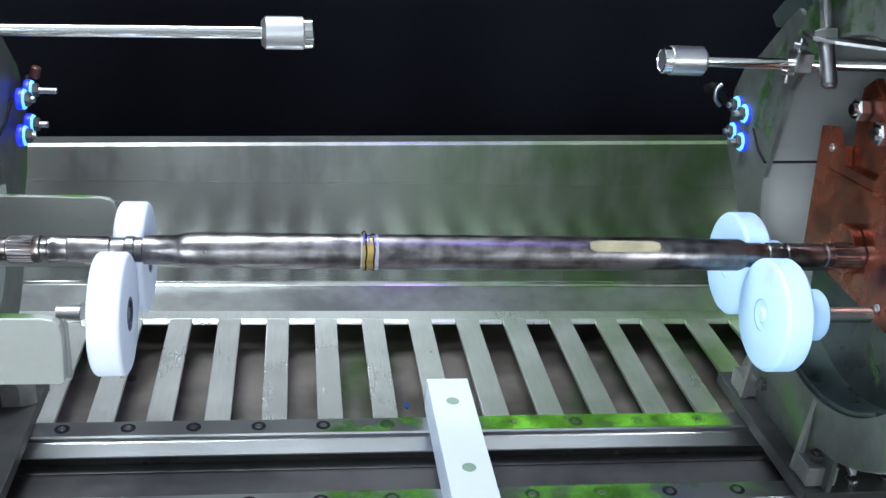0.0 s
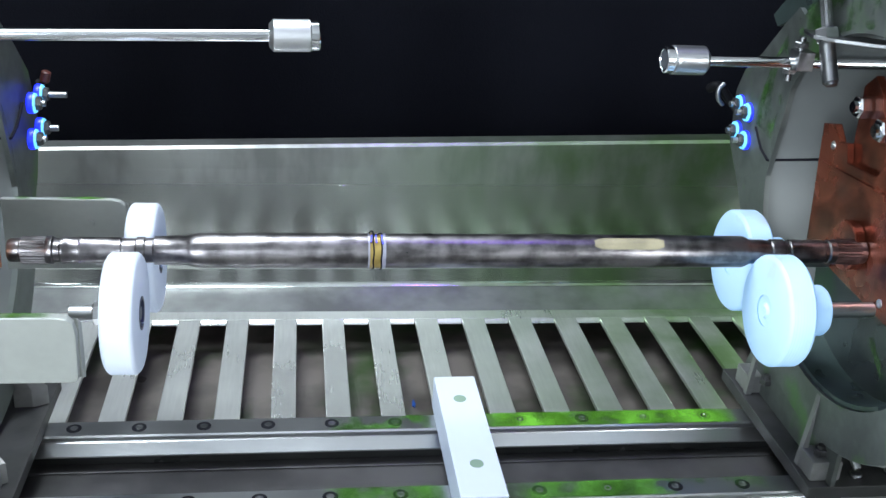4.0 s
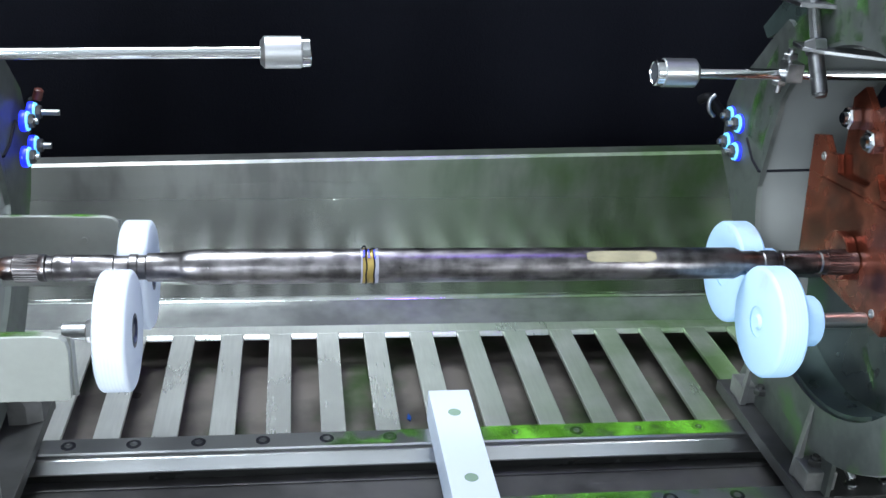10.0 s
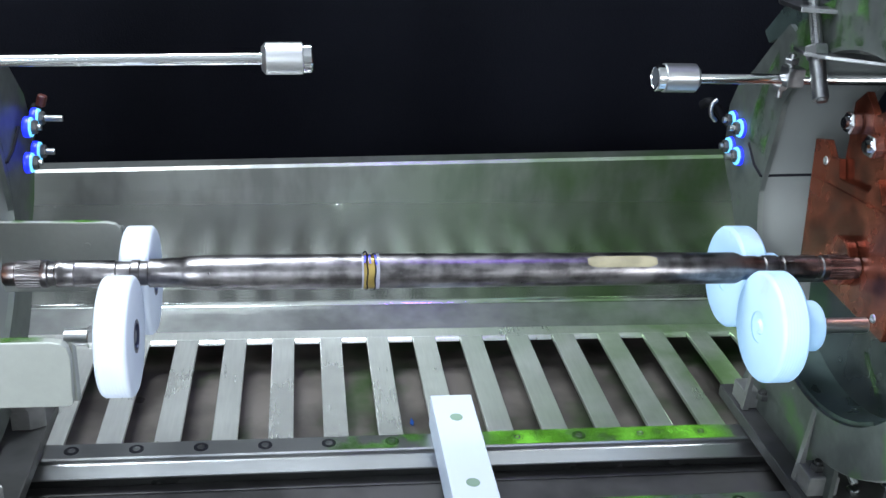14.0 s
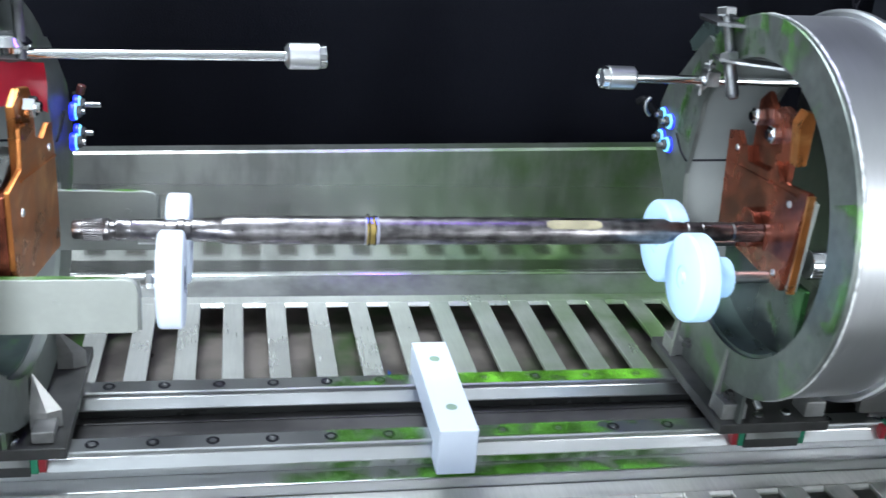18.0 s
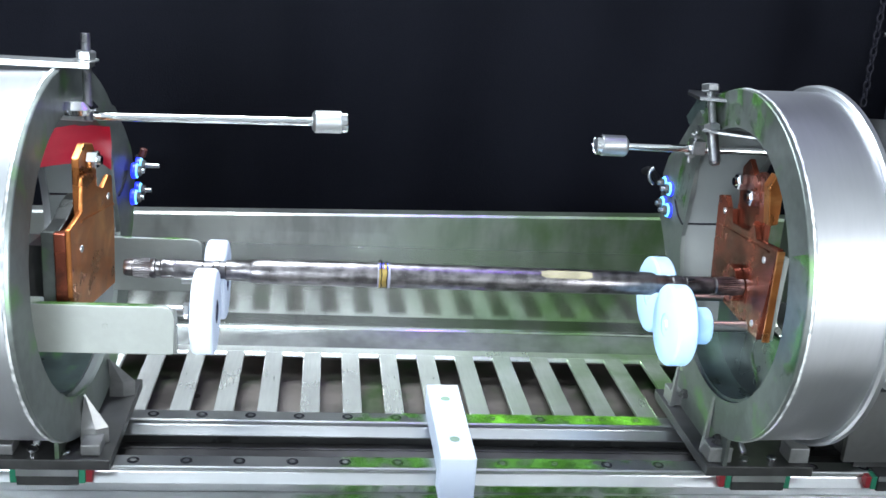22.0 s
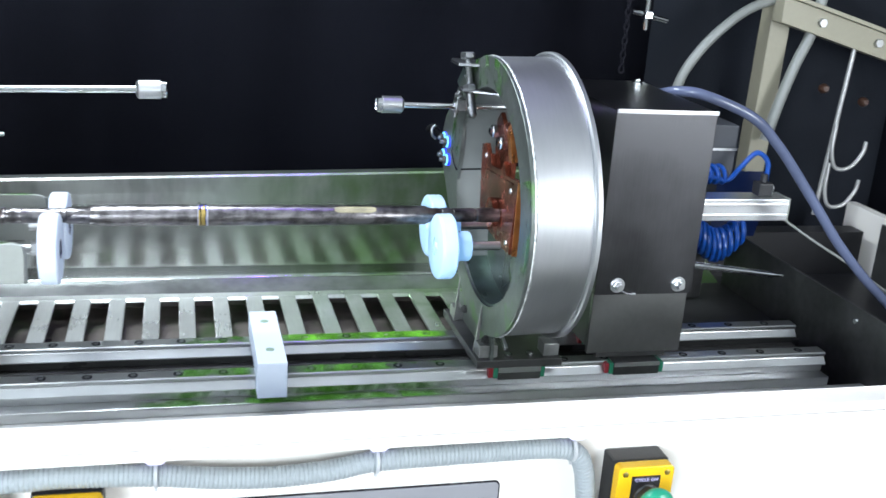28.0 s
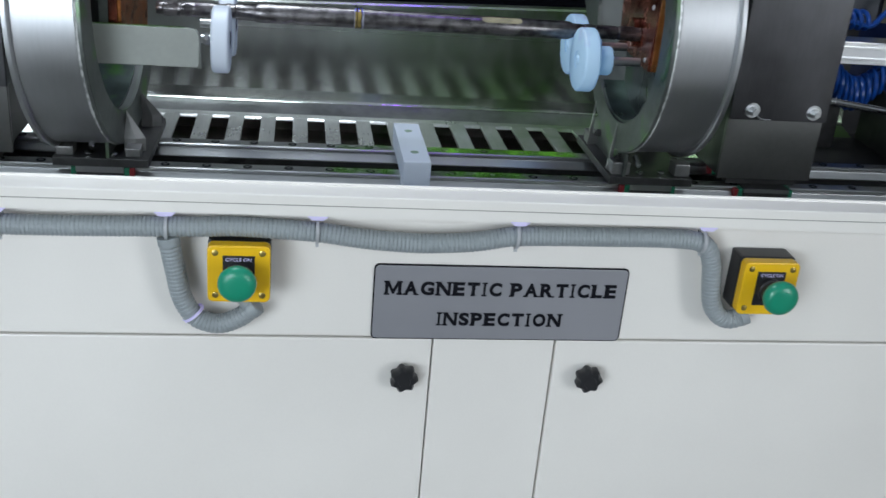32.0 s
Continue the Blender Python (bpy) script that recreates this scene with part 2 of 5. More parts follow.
BLACK = mat("black_plastic", (0.015, 0.015, 0.017), 0.45, 0, grain=200, amount=0.1, bump=0.08, dark=0.7)
DARK = mat("dark_steel", (0.09, 0.09, 0.09), 0.45, 0.7, grain=60, amount=0.2, bump=0.1, dark=0.6, blotch=10)
PAN = mat("wet_pan", (0.20, 0.175, 0.160), 0.34, 0.3, grain=20, amount=0.25, bump=0.1, dark=0.4, blotch=11, stain=(0.035, 0.085, 0.02), stain_amount=0.3, stain_scale=9)
CURTAIN = mat("black_curtain", (0.0082, 0.0088, 0.0132), 0.95, 0, grain=400, amount=0.1, bump=0.2, dark=0.7, blotch=2, shine=0.08)
RED = mat("red_rubber", (0.55, 0.02, 0.05), 0.35, 0, grain=60, amount=0.1, bump=0.1, dark=0.7)
YELLOW = mat("yellow_plastic", (0.85, 0.50, 0.01), 0.35, 0, grain=250, amount=0.05, bump=0.04, dark=0.92)
BUTTON = mat("green_plastic", (0.01, 0.26, 0.15), 0.3, 0, grain=250, amount=0.05, bump=0.03, dark=0.9)
CONDUIT = mat("grey_conduit", (0.30, 0.33, 0.34), 0.45, 0, grain=150, amount=0.08, bump=0.05, dark=0.85)
PLATE = mat("nameplate_aluminium", (0.42, 0.42, 0.45), 0.42, 0.6, grain=160, stretch=(0.2, 3, 3), amount=0.05, bump=0.03, dark=0.92)
INK = mat("black_ink", (0.008, 0.008, 0.012), 0.6, 0, grain=200, amount=0.05, bump=0.0, shine=0.12)
BLUEHOSE = mat("blue_air_hose", (0.006, 0.06, 0.30), 0.3, 0, grain=100, amount=0.1, bump=0.02)
CLEARHOSE = mat("clear_hose", (0.11, 0.13, 0.21), 0.2, 0, grain=60, amount=0.15, bump=0.03, dark=0.7)
GREYHOSE = mat("grey_hose", (0.22, 0.23, 0.215), 0.4, 0, grain=80, amount=0.1, bump=0.03)
BEIGE = mat("beige_paint", (0.29, 0.27, 0.20), 0.45, 0, grain=150, amount=0.08, bump=0.05, dark=0.85)
CONCRETE = mat("workshop_floor", (0.11, 0.11, 0.105), 0.6, 0, grain=30, amount=0.2, bump=0.2, dark=0.7, blotch=2)
WALL = mat("workshop_wall", (0.66, 0.68, 0.68), 0.8, 0, grain=80, amount=0.06, bump=0.1, dark=0.9)
YELLOWPATCH = mat("yellow_marking", (0.27, 0.24, 0.15), 0.5, 0, grain=90, amount=0.2, bump=0.05, dark=0.7, blotch=40)
GOLD = mat("brass_band", (0.52, 0.38, 0.12), 0.30, 0.85, grain=90, amount=0.2, bump=0.05, dark=0.6, blotch=60)
TIE = mat("white_tie", (0.70, 0.68, 0.85), 0.4, 0, grain=90, amount=0.05, bump=0.0, emit=(0.35, 0.2, 1.0), emit_strength=0.28)
CLIPTIE = mat("translucent_tie", (0.46, 0.47, 0.48), 0.35, 0, grain=90, amount=0.05, bump=0.0)
SEAM = mat("shadowed_seam", (0.30, 0.28, 0.24), 0.6, 0, grain=90, amount=0.05, bump=0.0)

COPPERBRIGHT = mat("bright_copper", (0.50, 0.175, 0.050), 0.30, 0.85, grain=22, amount=0.25, bump=0.05, dark=0.60, blotch=15,
                   stain=(0.66, 0.30, 0.11), stain_amount=0.22, stain_scale=13, rough_var=0.16)
for q in COPPERBRIGHT.node_tree.nodes:
    if q.type == "TEX_NOISE":
        q.inputs["Distortion"].default_value = 1.6
# the band's highlight, painted as a pale metal with faint blue emission
BANDSHINE = mat("band_highlight", (0.42, 0.42, 0.48), 0.28, 0.6, grain=90, amount=0.1, bump=0.02, emit=(0.25, 0.3, 1.0), emit_strength=0.06)
BLUEMARK = mat("blue_marking", (0.05, 0.06, 0.6), 0.4, 0, grain=90, amount=0.1, bump=0.0, emit=(0.05, 0.08, 1.0), emit_strength=0.5)
ALU = mat("aluminium", (0.72, 0.73, 0.74), 0.32, 1, grain=120, stretch=(0.1, 3, 3), amount=0.06, bump=0.03, dark=0.9)
DARKBOX = mat("dark_grey_box", (0.045, 0.05, 0.06), 0.5, 0, grain=120, amount=0.1, bump=0.05)
BLUESHEET = mat("dark_blue_sheet", (0.005, 0.02, 0.10), 0.4, 0, grain=60, amount=0.1, bump=0.05)
HOOK = mat("pale_hook", (0.42, 0.42, 0.41), 0.35, 0.4, grain=120, amount=0.08, bump=0.03)
BROWN = mat("brown_knob", (0.06, 0.03, 0.02), 0.35, 0, grain=60, amount=0.1, bump=0.03)

# ---------------------------------------------------------------- builders


def part(name, bm, material, parent=None, label="", smooth=False):
    """One mesh object made of bm, in world places, under parent."""
    me = bpy.data.meshes.new(name)
    bmesh.ops.recalc_face_normals(bm, faces=bm.faces)
    bm.to_mesh(me)
    bm.free()
    me.materials.append(material)
    if smooth:
        me.polygons.foreach_set("use_smooth", [True] * len(me.polygons))
        me.set_sharp_from_angle(angle=radians(38))
    ob = new(name, me)
    if parent:
        ob.parent = parent
        ob.matrix_parent_inverse = Matrix.Translation(-parent.location)
    if label:
        tagged(ob, label)
    return ob


def thing(name, at, label, category, group="", kind=""):
    e = new(name)
    e.location = at
    e.empty_display_size = 0.02
    return tagged(e, label, category, group, kind)


def bx(bm, x0, x1, y0, y1, z0, z1, bev=0.0, seg=2):
    r = bmesh.ops.create_cube(bm, size=1)
    v = r["verts"]
    bmesh.ops.scale(bm, verts=v, vec=(x1 - x0, y1 - y0, z1 - z0))
    bmesh.ops.translate(bm, verts=v, vec=((x0 + x1) / 2, (y0 + y1) / 2, (z0 + z1) / 2))
    if bev:
        edges = list({e for w in v for e in w.link_edges})
        bmesh.ops.bevel(bm, geom=edges, offset=bev, segments=seg, affect="EDGES", profile=0.6)
    return bm


def box(*a, **k):
    return bx(bmesh.new(), *a, **k)


def basis(d):
    d = Vector(d).normalized()
    u = d.cross(Vector((0, 0, 1)) if abs(d.z) < 0.9 else Vector((0, 1, 0))).normalized()
    return d, u, d.cross(u)


def lathe(bm, origin, axis, profile, n=32, close=False):
    """Turns (along, radius) pairs round the axis."""
    d, u, w = basis(axis)
    o = Vector(origin)
    rings = []
    for s, r in profile:
        if r < 1e-6:
            rings.append([bm.verts.new(o + d * s)])
        else:
            rings.append([bm.verts.new(o + d * s + (u * math.cos(2 * math.pi * i / n) + w * math.sin(2 * math.pi * i / n)) * r) for i in range(n)])
    pairs = list(zip(rings, rings[1:])) + ([(rings[-1], rings[0])] if close else [])
    for a, b in pairs:
        for i in range(n):
            j = (i + 1) % n
            f = [a[i % len(a)], a[j % len(a)], b[j % len(b)], b[i % len(b)]]
            f = list(dict.fromkeys(f))
            if len(f) > 2:
                bm.faces.new(f)
    return bm


def cyl(bm, p0, p1, r, n=20, ch=0.0):
    p0, p1 = Vector(p0), Vector(p1)
    h = (p1 - p0).length
    prof = [(0, 0), (0, r - ch), (ch, r), (h - ch, r), (h, r - ch), (h, 0)] if ch else [(0, 0), (0, r), (h, r), (h, 0)]
    return lathe(bm, p0, p1 - p0, prof, n)


def smooth_path(pts, steps=8):
    pts = [Vector(p) for p in pts]
    full = [pts[0] * 2 - pts[1], *pts, pts[-1] * 2 - pts[-2]]
    out = []
    for a, b, c, d in zip(full, full[1:], full[2:], full[3:]):
        for k in range(steps):
            t = k / steps
            out.append(0.5 * (2 * b + (c - a) * t + (2 * a - 5 * b + 4 * c - d) * t * t + (3 * b - a - 3 * c + d) * t ** 3))
    return out + [pts[-1]]


def resample(pts, step):
    out, carry = [pts[0]], 0.0
    for a, b in zip(pts, pts[1:]):
        length = (b - a).length
        while carry + step <= length:
            carry += step
            out.append(a.lerp(b, carry / length))
        carry -= length
    return out


def tube(bm, pts, r, n=12, radius=None):
    """A tube along points; radius(i) may vary it."""
    frames = []
    up = Vector((0.31, 0.2, 0.93))
    for i, p in enumerate(pts):
        d = (pts[min(i + 1, len(pts) - 1)] - pts[max(i - 1, 0)]).normalized()
        u = (up - d * up.dot(d)).normalized()
        up = u
        frames.append((p, u, d.cross(u)))
    rings = []
    for i, (p, u, w) in enumerate(frames):
        q = radius(i) if radius else r
        rings.append([bm.verts.new(p + (u * math.cos(2 * math.pi * k / n) + w * math.sin(2 * math.pi * k / n)) * q) for k in range(n)])
    for a, b in zip(rings, rings[1:]):
        for k in range(n):
            bm.faces.new((a[k], a[(k + 1) % n], b[(k + 1) % n], b[k]))
    bm.faces.new(rings[0])
    bm.faces.new(rings[-1])
    return bm


def prism(bm, poly, axis, d0, d1, bev=0.0):
    """A polygon in the plane square to an axis (x: (y, z) pairs, y: (x, z), z: (x, y)), drawn out from d0 to d1."""
    def place(a, b, d):
        return {"x": (d, a, b), "y": (a, d, b), "z": (a, b, d)}[axis]
    lo = [bm.verts.new(place(a, b, d0)) for a, b in poly]
    hi = [bm.verts.new(place(a, b, d1)) for a, b in poly]
    k = len(poly)
    faces = [bm.faces.new(lo), bm.faces.new(hi)] + [bm.faces.new((lo[i], lo[(i + 1) % k], hi[(i + 1) % k], hi[i])) for i in range(k)]
    if bev:
        bmesh.ops.recalc_face_normals(bm, faces=faces)
        bmesh.ops.bevel(bm, geom=list({e for f in faces for e in f.edges}), offset=bev, segments=2, affect="EDGES", profile=0.6)
    return bm


def hexnut(bm, centre, axis, r, h, hole=0.0):
    d, u, w = basis(axis)
    c = Vector(centre)
    prof = [(0, r * 0.9), (h * 0.15, r), (h * 0.85, r), (h, r * 0.9)]
    rings = [[bm.verts.new(c + d * s + (u * math.cos(math.pi * i / 3) + w * math.sin(math.pi * i / 3)) * q) for i in range(6)] for s, q in prof]
    for a, b in zip(rings, rings[1:]):
        for i in range(6):
            bm.faces.new((a[i], a[(i + 1) % 6], b[(i + 1) % 6], b[i]))
    bm.faces.new(rings[0])
    bm.faces.new(rings[-1])
    return bm


def rounded(x0, x1, z0, z1, r, k=5):
    pts = []
    for cx, cz, a0 in ((x1 - r, z1 - r, 0), (x0 + r, z1 - r, 90), (x0 + r, z0 + r, 180), (x1 - r, z0 + r, 270)):
        for i in range(k + 1):
            a = radians(a0 + 90 * i / k)
            pts.append((cx + r * math.cos(a), cz + r * math.sin(a)))
    return pts

# ---------------------------------------------------------------- setting
tagged(part("floor", box(-4, 4, -3.2, 3, -0.1, 0), CONCRETE), "grey workshop floor of worn concrete", "floor", kind="structure")
tagged(part("wall_front", box(-4, 4, -3.3, -3.2, 0, 3), WALL), "pale painted workshop wall", "wall", kind="structure")
tagged(part("wall_left", box(-4.1, -4, -3.2, 3, 0, 3), WALL), "pale painted workshop wall", "wall", kind="structure")
tagged(part("wall_right", box(4, 4.1, -3.2, 3, 0, 3), WALL), "pale painted workshop wall", "wall", kind="structure")
tagged(part("wall_back", box(-4, 4, 3, 3.1, 0, 3), WALL), "pale painted workshop wall", "wall", kind="structure")
tagged(part("ceiling", box(-4, 4, -3.2, 3, 3, 3.1), WALL), "pale painted workshop ceiling", "ceiling", kind="structure")


def curtain(name, x0, x1, y0, y1, z0, z1, seed, label, cloth=CURTAIN):
    """A hanging cloth from (x0, y0) to (x1, y1) with soft folds."""
    bm = bmesh.new()
    n, rows = 140, 10
    length = math.hypot(x1 - x0, y1 - y0)
    nx, ny = (y1 - y0) / length, -(x1 - x0) / length
    grid = []
    for j in range(rows + 1):
        z = z0 + (z1 - z0) * j / rows
        row = []
        for i in range(n + 1):
            u = i / n
            s = u * length
            d = 0.014 * math.sin(s * 23 + seed + 0.4 * math.sin(z * 3)) + 0.02 * noise.noise(Vector((s * 6 + seed, z * 0.7, seed)))
            row.append(bm.verts.new((x0 + (x1 - x0) * u + nx * d, y0 + (y1 - y0) * u + ny * d, z)))
        grid.append(row)
    for a, b in zip(grid, grid[1:]):
        for i in range(n):
            bm.faces.new((a[i], a[i + 1], b[i + 1], b[i]))
    bmesh.ops.solidify(bm, geom=bm.faces[:], thickness=0.004)
    return tagged(part(name, bm, cloth, smooth=True), label, "curtain")


curtain("curtain", -1.7, 1.75, 1.02, 1.02, 0.02, 2.6, 0.0, "black cloth curtain hanging behind the tank in soft folds")
curtain("curtain", 0.785, 1.36, 0.965, 0.965, 0.02, 2.6, 7.0, "dark blue-grey cloth curtain hanging behind the beige frame", GREYCLOTH)
curtain("curtain", 1.35, 1.62, 1.0, 0.1, 0.02, 2.6, 3.0, "black cloth curtain closing the end of the booth")
curtain("curtain", -1.45, -1.3, 0.1, 1.0, 0.02, 2.6, 5.0, "black cloth curtain closing the far end of the booth")

# ---------------------------------------------------------------- cabinet
cab = thing("cabinet", (0, 0.3, 0), "cream painted steel cabinet carrying the inspection tank", "cabinet")
XL, XR = -1.25, 1.25
part("fascia", box(XL, XR, 0.0, 0.010, 0.660, 0.822, bev=0.002), CREAM, cab)
lip = bmesh.new()
prism(lip, [(-0.040, 0.8222), (-0.009, 0.8222), (-0.009, 0.8478), (-0.0105, 0.8488), (-0.0120, 0.8478), (-0.0125, 0.8460), (-0.039, 0.8450), (-0.040, 0.8440)], "x", XL, XR)
part("ledge", lip, CREAM, cab)
part("ledge_seam", box(XL, XR, -0.0406, -0.0401, 0.8338, 0.8346), SEAM, cab, "thin dark seam")
part("under_ledge", box(XL, XR, -0.0088, -0.0002, 0.806, 0.822, bev=0.001), CREAM, cab)
dl = part("door", box(XL, 0.0016, 0.002, 0.02, 0.06, 0.6565, bev=0.0025), CREAM, cab)
part("centre_panel", box(0.0032, 0.1468, 0.003, 0.02, 0.06, 0.6565, bev=0.002), CREAM, cab)
dr = part("door", box(0.1488, XR, 0.002, 0.02, 0.06, 0.6565, bev=0.0025), CREAM, cab)
part("plinth", box(XL, XR, 0.03, 0.9, 0.0, 0.06), DARK, cab)
part("back_panel", box(XL, XR, 0.86, 0.88, 0.06, 0.70), CREAM, cab)
for sx in (XL, XR - 0.02):
    part("side_panel", box(sx, sx + 0.02, 0.02, 0.86, 0.06, 0.82), CREAM, cab)


def knob(x, z, door):
    bm = bmesh.new()
    lobes, n = 7, 56
    for y0, y1, k in ((-0.021, -0.004, 1.0),):
        rings = []
        for y, q in ((y1, 0.82), (y1 - 0.003, 1.0), (y0 + 0.004, 1.0), (y0, 0.8)):
            rings.append([bm.verts.new((x + q * (0.0150 + 0.0016 * math.cos(lobes * a)) * math.cos(a), y, z + q * (0.0150 + 0.0016 * math.cos(lobes * a)) * math.sin(a)))
                          for a in [2 * math.pi * i / n for i in range(n)]])
        for a, b in zip(rings, rings[1:]):
            for i in range(n):
                bm.faces.new((a[i], a[(i + 1) % n], b[(i + 1) % n], b[i]))
        bm.faces.new(rings[0])
        bm.faces.new(rings[-1])
    cyl(bm, (x, 0.003, z), (x, -0.006, z), 0.008)
    lathe(bm, (x, -0.020, z), (0, -1, 0), [(0, 0.008), (0.002, 0.007), (0.0025, 0)], 20)
    part("knob", bm, BLACK, door, "black lobed plastic knob", smooth=True)


knob(-0.030, 0.6125, dl)
knob(0.190, 0.6125, dr)

# nameplate
name = thing("nameplate", (0.0755, 0, 0.70), "grey aluminium nameplate with black capitals on the fascia", "sign")
part("plate", prism(bmesh.new(), rounded(-0.069, 0.221, 0.660, 0.751, 0.005), "y", -0.003, -0.0002, bev=0.0006), PLATE, name)
part("border", prism(bmesh.new(), rounded(-0.0705, 0.2225, 0.6585, 0.7525, 0.006), "y", -0.0018, -0.0001), INK, name, "dark edge")


def lettering(text, x, z, size, parent, y, material=None, width=None, depth=0.0006, bold=0.0):
    cu = bpy.data.curves.new("lettering", "FONT")
    cu.body, cu.size, cu.extrude, cu.offset = text, size, depth, bold
    cu.align_x, cu.align_y = "CENTER", "CENTER"
    ob = bpy.data.objects.new("lettering", cu)
    scene.collection.objects.link(ob)
    me = bpy.data.meshes.new_from_object(ob.evaluated_get(bpy.context.evaluated_depsgraph_get()))
    bpy.data.objects.remove(ob)
    xs = [v.co.x for v in me.vertices]
    k = width / (max(xs) - min(xs)) if width else 1
    me.transform(pose(x, y, z, 90, 0, 0) @ Matrix.Diagonal((k, 1, 1, 1)))
    bm = bmesh.new()
    bm.from_mesh(me)
    return part("lettering", bm, material or INK, parent)


SERIFS = {"M": ((0, 1), (1, 1), (0, 0), (1, 0)), "A": ((0, 0), (1, 0)), "N": ((0, 1), (1, 1), (0, 0)), "E": ((0, 1), (0, 0)), "T": ((0.5, 0),), "I": ((0.5, 1), (0.5, 0)),
          "P": ((0, 1), (0, 0)), "R": ((0, 1), (0, 0), (1, 0)), "L": ((0, 1), (0, 0))}


LETTERS = {"M": ((0, 0), (0, 1), (0.24, 1), (0.5, 0.40), (0.76, 1), (1, 1), (1, 0), (0.80, 0), (0.80, 0.66), (0.55, 0.08), (0.45, 0.08), (0.20, 0.66), (0.20, 0)),
           "N": ((0, 0), (0, 1), (0.26, 1), (0.80, 0.34), (0.80, 1), (1, 1), (1, 0), (0.76, 0), (0.20, 0.68), (0.20, 0))}


def serif_line(text, x0, x1, z0, high, parent):
    """Capitals with slab serifs, each letter a part, spread from x0 to x1."""
    wide = {"M": 1.25, "I": 0.5, " ": 0.45, "N": 1.08, "G": 1.08, "C": 1.0, "O": 1.1, "A": 1.1, "E": 0.95, "T": 1.0, "P": 0.92, "R": 1.05, "L": 0.9, "S": 0.85}
    unit = (x1 - x0) / sum(wide[c] for c in text)
    x = x0
    for c in text:
        w = wide[c] * unit
        if c in LETTERS:
            lx0, lx1 = x + 0.07 * w, x + 0.93 * w
            bm = prism(bmesh.new(), [(lx0 + (lx1 - lx0) * a, z0 + high * b) for a, b in LETTERS[c]], "y", -0.0040, -0.0033)
            bmesh.ops.triangulate(bm, faces=bm.faces[:])
            half = 0.19 * unit
            for fx, top in SERIFS[c]:
                cx = lx0 + (lx1 - lx0) * (0.10 if fx == 0 else 0.90)
                zz = z0 + high - 0.0016 if top else z0
                bx(bm, cx - half, cx + half, -0.0041, -0.0033, zz, zz + 0.0016)
            part("letter", bm, INK, parent)
        elif c != " ":
            cu = bpy.data.curves.new("letter", "FONT")
            cu.body, cu.size, cu.extrude, cu.offset = c, 1.0, 0.02, 0.042
            ob = bpy.data.objects.new("letter", cu)
            scene.collection.objects.link(ob)
            me = bpy.data.meshes.new_from_object(ob.evaluated_get(bpy.context.evaluated_depsgraph_get()))
            bpy.data.objects.remove(ob)
            xs, ys = [v.co.x for v in me.vertices], [v.co.y for v in me.vertices]
            lx0, lx1 = x + 0.09 * w, x + 0.91 * w
            if c == "I":
                lx0, lx1 = x + 0.36 * w, x + 0.64 * w
            bm = bmesh.new()
            bm.from_mesh(me)
            for v in bm.verts:
                fx, fy = (v.co.x - min(xs)) / (max(xs) - min(xs)), (v.co.y - min(ys)) / (max(ys) - min(ys))
                v.co = Vector((lx0 + (lx1 - lx0) * fx, -0.0034 - 0.0006 * (v.co.z > 0), z0 + high * fy))
            half = 0.17 * unit
            for fx, top in SERIFS.get(c, ()):
                cx = lx0 + (lx1 - lx0) * (fx if fx == 0.5 else (0.10 if fx == 0 else 0.90))
                zz = z0 + high - 0.0016 if top else z0
                bx(bm, cx - half, cx + half, -0.0041, -0.0033, zz, zz + 0.0016)
            part("letter", bm, INK, parent)
        x += w


serif_line("MAGNETIC PARTICLE", -0.0590, 0.2110, 0.7155, 0.0170, name)
serif_line("INSPECTION", 0.0020, 0.1500, 0.6775, 0.0165, name)


def station(x, z, group):
    """A push-button box with its cover, screws, legend and mushroom button."""
    e = thing("push_button_station", (x, 0, z), "yellow push button box with a green mushroom button on the fascia", "push button", group)
    part("back_box", box(x - 0.0325, x + 0.0325, -0.030, -0.0005, z - 0.0325, z + 0.0325, bev=0.003), BLACK, e, "black back box")
    part("cover", prism(bmesh.new(), rounded(x - 0.0325, x + 0.0325, z - 0.0325, z + 0.0325, 0.006), "y", -0.044, -0.0305, bev=0.0018), YELLOW, e)
    for dx in (-0.0242, 0.0242):
        for dz in (-0.0242, 0.0242):
            s = lathe(bmesh.new(), (x + dx, -0.0435, z + dz), (0, -1, 0), [(0, 0.0036), (0.001, 0.0034), (0.0016, 0.002), (0.0016, 0)], 14)
            part("screw", s, GOLD, e, smooth=True)
    legend = part("legend_plate", box(x - 0.0165, x + 0.0165, -0.0455, -0.044, z - 0.020, z + 0.0215, bev=0.0005), BLACK, e, "black legend plate")
    lettering("CYCLE ON", x, z + 0.0175, 0.0055, legend, -0.0462, material=TIE, depth=0.0002)
    c = lathe(bmesh.new(), (x, -0.045, z), (0, -1, 0), [(0, 0.0145), (0.006, 0.0145), (0.007, 0.0125), (0.024, 0.011), (0.024, 0)], 32)
    part("collar", c, BLACK, e, smooth=True)
    c = lathe(bmesh.new(), (x, -0.066, z + 0.004), (0, -1, 0), [(0, 0), (0, 0.012), (0.004, 0.0185), (0.008, 0.0198), (0.0125, 0.0192), (0.0155, 0.0165), (0.0175, 0.010), (0.018, 0)], 40)
    part("button", c, BUTTON, e, "green mushroom button", smooth=True)
    return e


station(-0.2155, 0.756, "push button stations")
station(0.372, 0.751, "push button stations")

